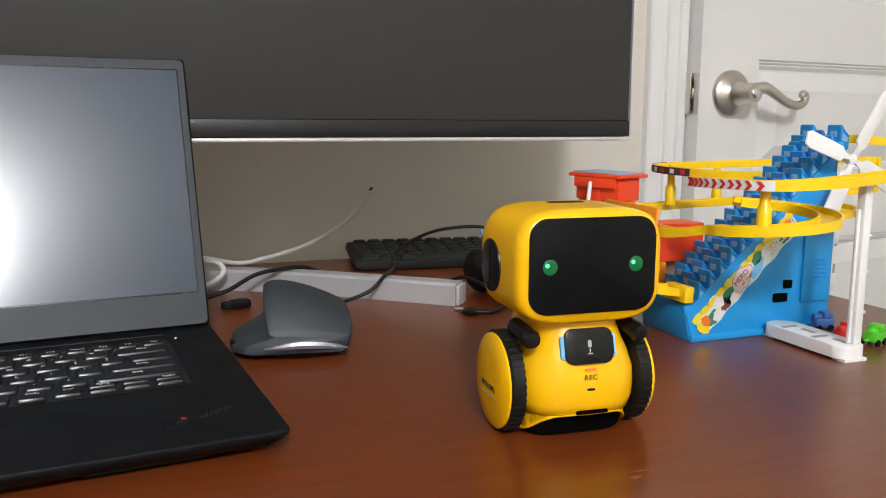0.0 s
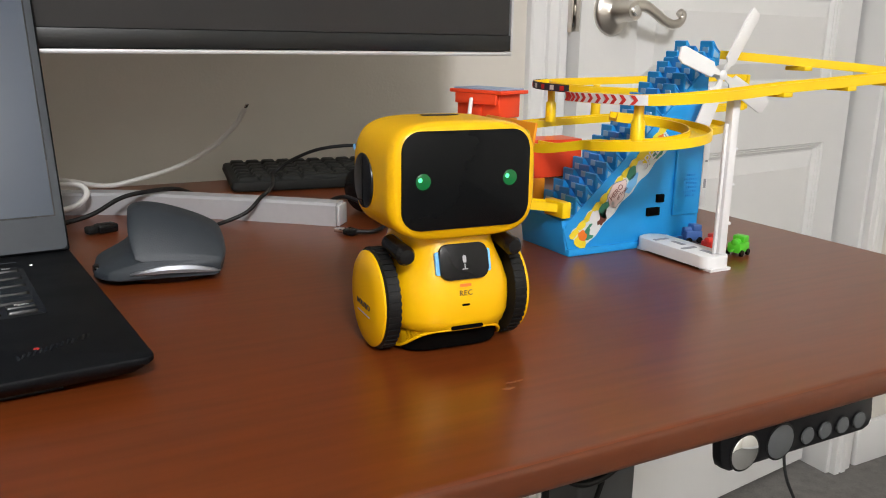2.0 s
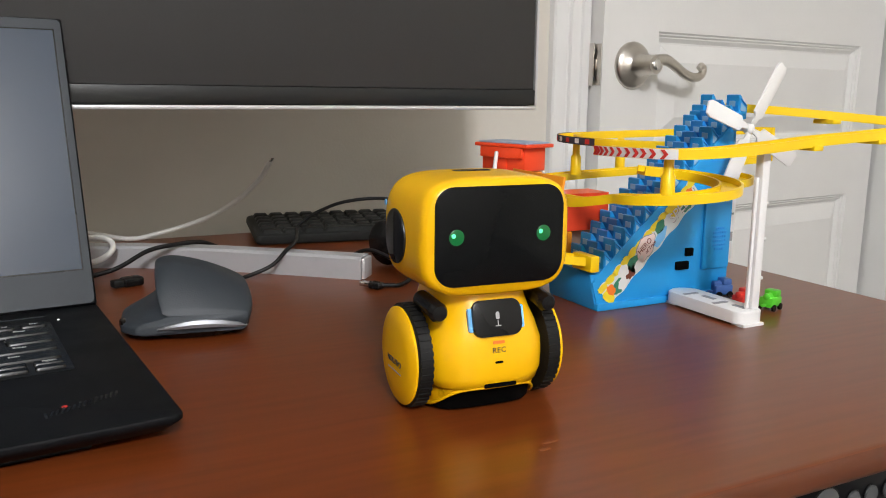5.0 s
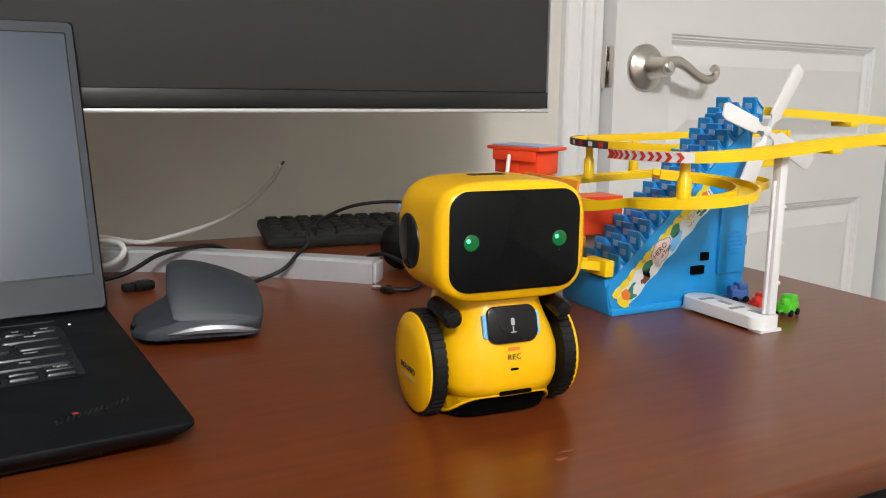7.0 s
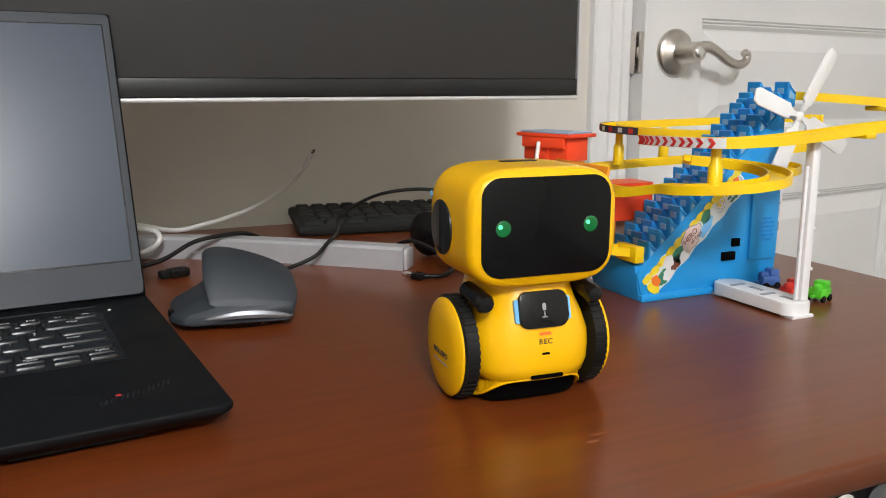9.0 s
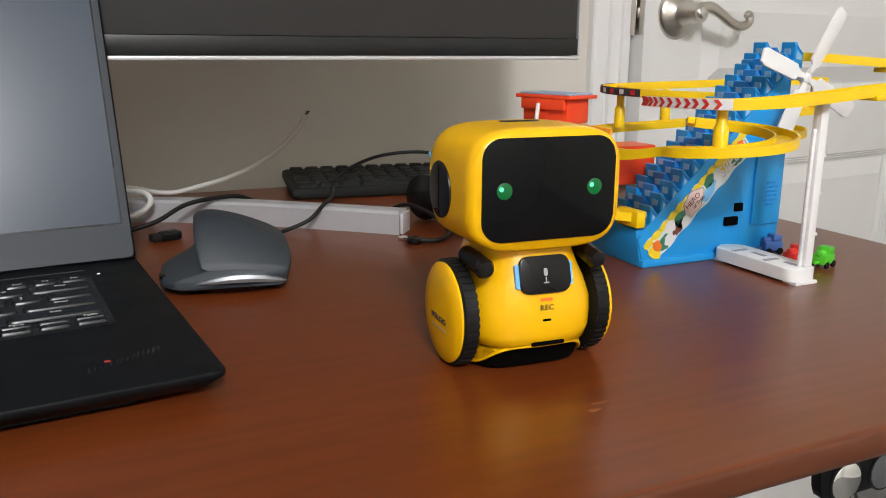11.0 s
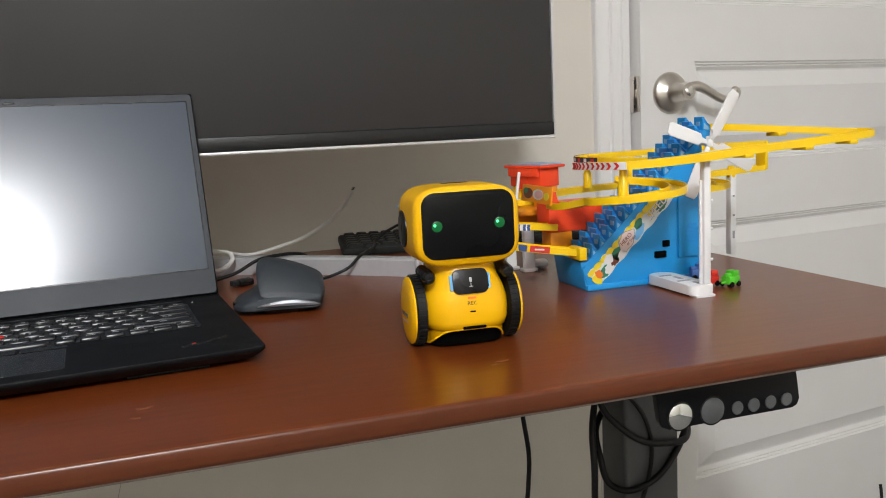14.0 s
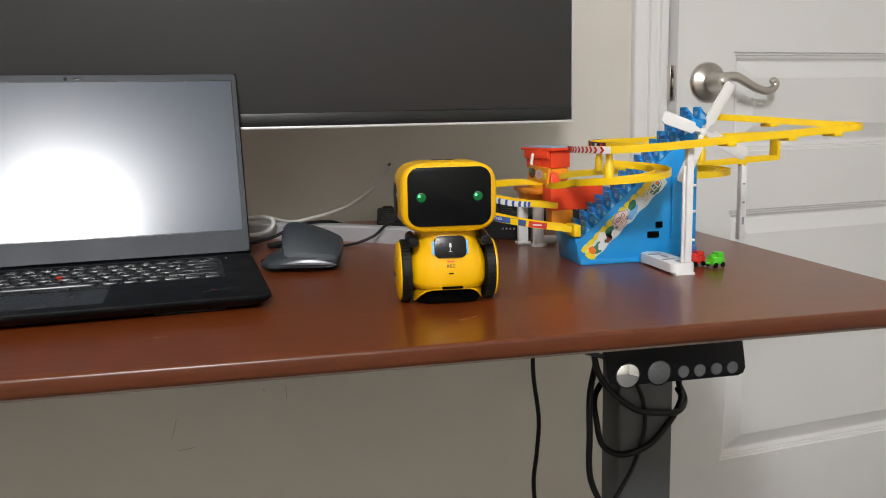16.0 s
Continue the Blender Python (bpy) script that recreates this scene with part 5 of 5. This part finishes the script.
for x, y, z0, z1 in ((0.2065, 0.196, 0.849, 0.878), (0.2895, 0.420, 0.843, 0.874), (0.370, 0.452, 0.845, 0.876), (0.440, 0.428, 0.849, 0.878)):
    part("track_post", lathe([(0.0052, 0), (0.0050, z1 - z0 - 0.013), (0.0036, z1 - z0 - 0.011), (0.0036, z1 - z0)], 16, pose(x, y, z0 - DESK_Z)), TRACKY, toy)
for x, y, z in ((0.33, 0.184, 0.1332), (0.395, 0.179, 0.1372), (0.446, 0.176, 0.1404), (0.41, 0.233, 0.1505)):
    part("track_clip", box((0.010, 0.020, 0.0038), (x, y, z), 0.0008), TRACKY, toy)


def sign(points, height, material, label, out=0.0089, lift=0.0004, thick=0.0004):
    """A strip label on a track's outer rim."""
    path = smooth_path([Vector((x, y, z - DESK_Z)) for x, y, z in points], 8)
    return path, part("track_label", sweep(path, [(out, lift), (out + thick, lift), (out + thick, lift + height), (out, lift + height)]), material, toy, label)


def on_path(path, f):
    i = min(int(f * (len(path) - 1)), len(path) - 2)
    p = path[i].lerp(path[i + 1], f * (len(path) - 1) - i)
    d = (path[i + 1] - path[i]).normalized()
    return p, d


def label_piece(path, f, w, h, shear, material, parent, mid, out=0.0096):
    p, d = on_path(path, f)
    right = d.cross(Vector((0, 0, 1))).normalized()
    m = Matrix(((d.x, 0, right.x, p.x + right.x * out), (d.y, 0, right.y, p.y + right.y * out), (d.z, 1, right.z, p.z + mid), (0, 0, 0, 1)))
    bm = bmesh.new()
    for s in (-1, 1):
        q = [(-w / 2, 0), (w / 2, 0), (w / 2 + shear, s * h / 2), (-w / 2 + shear, s * h / 2)]
        v = [bm.verts.new((x, y, 0)) for x, y in q] + [bm.verts.new((x, y, 0.0002)) for x, y in q]
        bm.faces.new(v[:4]), bm.faces.new(v[4:])
        for k in range(4):
            bm.faces.new((v[k], v[(k + 1) % 4], v[4 + (k + 1) % 4], v[4 + k]))
    return part("print_shape", bm, material, parent, smooth=False, at=m)


# The outer rim lies on the far side of the direction of travel, so labels run backwards along the tracks.
def sign_on(points, first, last, material, label):
    """A strip label along part of a track, from one of its points to another, read backwards."""
    curve = smooth_path([Vector((x, y, z - DESK_Z)) for x, y, z in points], 8)
    path = curve[round(first * 8):round(last * 8) + 1][::-1]
    return path, part("track_label", sweep(path, [(0.0087, 0.0002), (0.0093, 0.0002), (0.0093, 0.0072), (0.0087, 0.0072)]), material, toy, label)


path, strip = sign_on(UPPER, 10.0, 12.75, PRINT_WHITE, "white strip with red chevrons")
for i in range(11):
    label_piece(path, 0.06 + i * 0.085, 0.0030, 0.0064, -0.0028, PRINT_RED, strip, 0.0037)
path, strip = sign_on(REAR, 2.5, 5.5, PRINT_SLATE, "dark strip with red and white signal marks")
for i in range(7):
    label_piece(path, 0.08 + i * 0.14, 0.0058, 0.0044, 0, PRINT_RED if i % 2 == 0 else PRINT_WHITE, strip, 0.0037)
path, strip = sign([(0.119, 0.344, 0.8200), (0.142, 0.315, 0.8150), (0.160, 0.3065, 0.8132)], 0.0066, PRINT_WHITE, "white strip with navy stripes")
for i in range(8):
    label_piece(path, 0.06 + i * 0.125, 0.0030, 0.0064, 0.0006, PRINT_BLUE, strip, 0.0037)
path, strip = sign([(0.100, 0.339, 0.8035), (0.122, 0.315, 0.7990), (0.152, 0.2955, 0.7936)], 0.0066, PRINT_BLUE, "navy strip lettered with a track name")
p, d = on_path(path, 0.42)
r = d.cross(Vector((0, 0, 1))).normalized()
lettering("track_name", "Happy Train Track", 0.0050, PRINT_WHITE, strip, Matrix(((d.x, 0, r.x, p.x + r.x * 0.0096), (d.y, 0, r.y, p.y + r.y * 0.0096), (d.z, 1, r.z, p.z + 0.0037), (0, 0, 0, 1))), 0.0001, 0.9)
path, strip = sign([(0.153, 0.2950, 0.7934), (0.172, 0.2885, 0.7906)], 0.0066, PRINT_RED, "red strip with a white arrow")
label_piece(path, 0.5, 0.010, 0.0016, 0, PRINT_WHITE, strip, 0.0037)

# House, red tower and supports.
house = part("station_house", box((0.030, 0.054, 0.022), (0, 0, 0), 0.0012), RED, toy, "red station house with a grey-blue roof", at=pose(0.2235, 0.4300, 0.1105, 0, 0, 17))
part("roof", box((0.040, 0.066, 0.0035), (0, 0, 0.0128), 0.001), RED, house)
part("roof_top", box((0.034, 0.060, 0.0016), (0, 0, 0.0153), 0.0006), GREYBLUE, house, "grey-blue roof panel")
part("gable", box((0.004, 0.052, 0.010), (-0.0175, 0, 0.0062), 0.001), RED, house)
for y in (-0.019, 0.019):
    part("house_wall", box((0.026, 0.014, 0.026), (0, y, -0.0245), 0.001), TRACKY if y > 0 else ORANGE, house, "yellow-orange lower wall")
part("door_opening", box((0.001, 0.018, 0.016), (-0.0153, 0.004, -0.006), 0.0002), RED, house)
part("platform", span(0.180, 0.236, 0.375, 0.440, 0.070, 0.076, 0.001), ORANGE, toy)
part("white_lever", capsule((0.194, 0.418, 0.087), (0.201, 0.424, 0.116), 0.0020, 12), WHITEPL, toy, "white lever")
part("lever_foot", box((0.012, 0.010, 0.007), (0.193, 0.417, 0.083), 0.002), WHITEPL, toy)
signboard = part("signboard", box((0.0022, 0.078, 0.0180), (0, 0, 0), 0.0006), ORANGE, toy, "orange sign board with printed shapes", at=pose(0.1680, 0.304, 0.1005, 0, 8, -2))
for k, (y, z, a, b, material) in enumerate(((-0.006, 0.0, 0.014, 0.0055, PRINT_PALE), (-0.008, 0.0, 0.0105, 0.0042, PRINT_PINK), (0.020, 0.000, 0.012, 0.0055, BROWN_PRINT_SHADE), (0.027, 0.0026, 0.0060, 0.0030, PRINT_GREEN), (-0.028, -0.001, 0.006, 0.0040, PRINT_YELLOW))):
    part("print_shape", plate(ellipse(a, b, 20), 0.0001 + 0.0001 * k, pose(-0.0012, y, z, 90, 0, -90)), material, signboard)
part("red_tower", plate([(0.1880, 0.0568), (0.2520, 0.0568), (0.2520, 0.0885), (0.1985, 0.0885), (0.1970, 0.1000), (0.1880, 0.1000)], 0.030, pose(0, 0.3480, 0, 90, 0, 0), 0.0008), RED, toy, "red tower block beside the stairs")
part("orange_block", span(0.1890, 0.2150, 0.3180, 0.340, 0.0345, 0.0566, 0.001), ORANGE, toy)
for x, y, z1 in ((0.2035, 0.4100, 0.070), (0.1900, 0.4330, 0.070)):
    post = part("white_post", span(x - 0.0065, x + 0.0065, y - 0.004, y + 0.004, 0.0, z1, 0.001), WHITEPL, toy, "white support post")
    part("post_foot", span(x - 0.009, x + 0.009, y - 0.007, y + 0.007, 0.0, 0.004, 0.001), WHITEPL, post)
part("orange_pillar", span(0.184, 0.214, 0.398, 0.440, 0.0550, 0.0698, 0.001), ORANGE, toy)
part("white_pin", capsule((0.214, 0.424, 0.006), (0.228, 0.421, 0.006), 0.0055, 14), WHITEPL, toy)

# White foot and mast, windmill, and the loose support past the desk's edge.
foot = part("mast_foot", plate(rounded(0.027, 0.084, 0.010, 6), 0.0095, pose(0.2865, 0.2250, 0.002), 0.0012), WHITEPL, toy, "white slotted mast foot")
# Slots are grey boxes on the surface; the grey stands for their shade.
for k in range(4):
    part("drawn_slot", box((0.004 if k % 2 else 0.014, 0.013 if k % 2 else 0.004, 0.0006), (0.2835 + 0.004 * (k % 2), 0.246 - 0.016 * k, 0.0116)), GREY_PRINT_SHADE, foot)
for y in (0.188, 0.262):
    part("pad", span(0.276, 0.297, y - 0.006, y + 0.006, 0.0, 0.0022), WHITEPL, foot)
mast = part("mast", span(0.2880, 0.2955, 0.1865, 0.1940, 0.012, 0.130, 0.001), WHITEPL, toy, "white upright mast")
part("mast_rib", span(0.2850, 0.2878, 0.1890, 0.1915, 0.012, 0.112, 0.0006), WHITEPL, mast)
for z in (0.035, 0.065, 0.092):
    part("peg", lathe([(0.0015, 0), (0.0015, 0.004), (0, 0.0042)], 10, pose(0.2955, 0.190, z, 0, 90, 0)), WHITEPL, mast)
mill = part("windmill_hub", lathe([(0.0042, 0), (0.0042, 0.005), (0.003, 0.006), (0, 0.0065)], 20, pose(0.3405, 0.2545, 0.1445, 90, 0, 0)), WHITEPL, toy, "white windmill hub")
for angle, length in ((58.5, 0.061), (160, 0.052), (-27, 0.060), (-114, 0.060)):
    outline = [(0.004, -0.0022), (0.011, -0.0026), (0.013, -0.0066), (length - 0.004, -0.0072), (length, -0.0050), (length, 0.0050), (length - 0.004, 0.0072), (0.013, 0.0066), (0.011, 0.0026), (0.004, 0.0022)]
    part("blade", plate(outline, 0.0016, pose(0.3405, 0.2510, 0.1445, 90, 0, 0) @ pose(0, 0, 0, 0, 0, angle) @ pose(0, 0, 0, 10, 0, 0), 0.0004), WHITEPL, mill, "white windmill blade")
part("axle", lathe([(0.0022, 0), (0.0022, 0.018)], 12, pose(0.3405, 0.272, 0.1445, 90, 0, 0)), WHITEPL, mill)
hang = part("hanging_support", span(0.4860, 0.4945, 0.405, 0.415, -0.006, 0.100, 0.001), WHITEPL, toy, "white support hanging past the desk edge")
# Thin grey boxes on the face, coloured as the shade in the notches.
for z in (0.02, 0.045, 0.07):
    part("notch", box((0.0030, 0.0008, 0.010 if z < 0.03 else 0.0022), (0.4902, 0.4048, z)), GREY_PRINT_SHADE, hang)
part("cone", lathe([(0.0052, 0), (0.0060, 0.003), (0.0045, 0.012), (0.0045, 0.015)], 14, pose(0.4902, 0.410, 0.0935)), TRACKY, hang)


# Little train cars beside the foot.
def toy_car(name, x, y, yaw, material, label):
    car = thing(name, pose(x, y, DESK_Z, 0, 0, yaw), label, "toy car", "little train cars")
    part("body", box((0.0165, 0.0118, 0.0085), (0, 0, 0.0070), 0.0016), material, car)
    part("cabin", box((0.0085, 0.0108, 0.0058), (0.0030, 0, 0.0135), 0.0014), material, car)
    part("boiler", lathe([(0.0030, 0), (0.0030, 0.0068), (0.002, 0.0076), (0, 0.0076)], 14, pose(-0.0008, 0, 0.0112, 0, -90, 0)), material, car)
    for wx in (-0.0052, 0.0052):
        for wy in (-0.0058, 0.0058):
            part("wheel", lathe([(0.0027, -0.001), (0.0029, 0), (0.0027, 0.001)], 14, pose(wx, wy, 0.0029, 90, 0, 0)), BLACKPL, car)
    part("coupling", box((0.006, 0.002, 0.002), (-0.011, 0, 0.0050), 0.0005), material, car)


toy_car("toy_car", 0.3390, 0.2140, 15, GREENCAR, "tiny bright green toy train car on the desk")
toy_car("toy_car", 0.3230, 0.2270, 5, REDCAR, "tiny red toy train car beside the mast")
toy_car("toy_car", 0.3350, 0.2640, -12, BLUECAR, "tiny blue toy train car behind the mast")
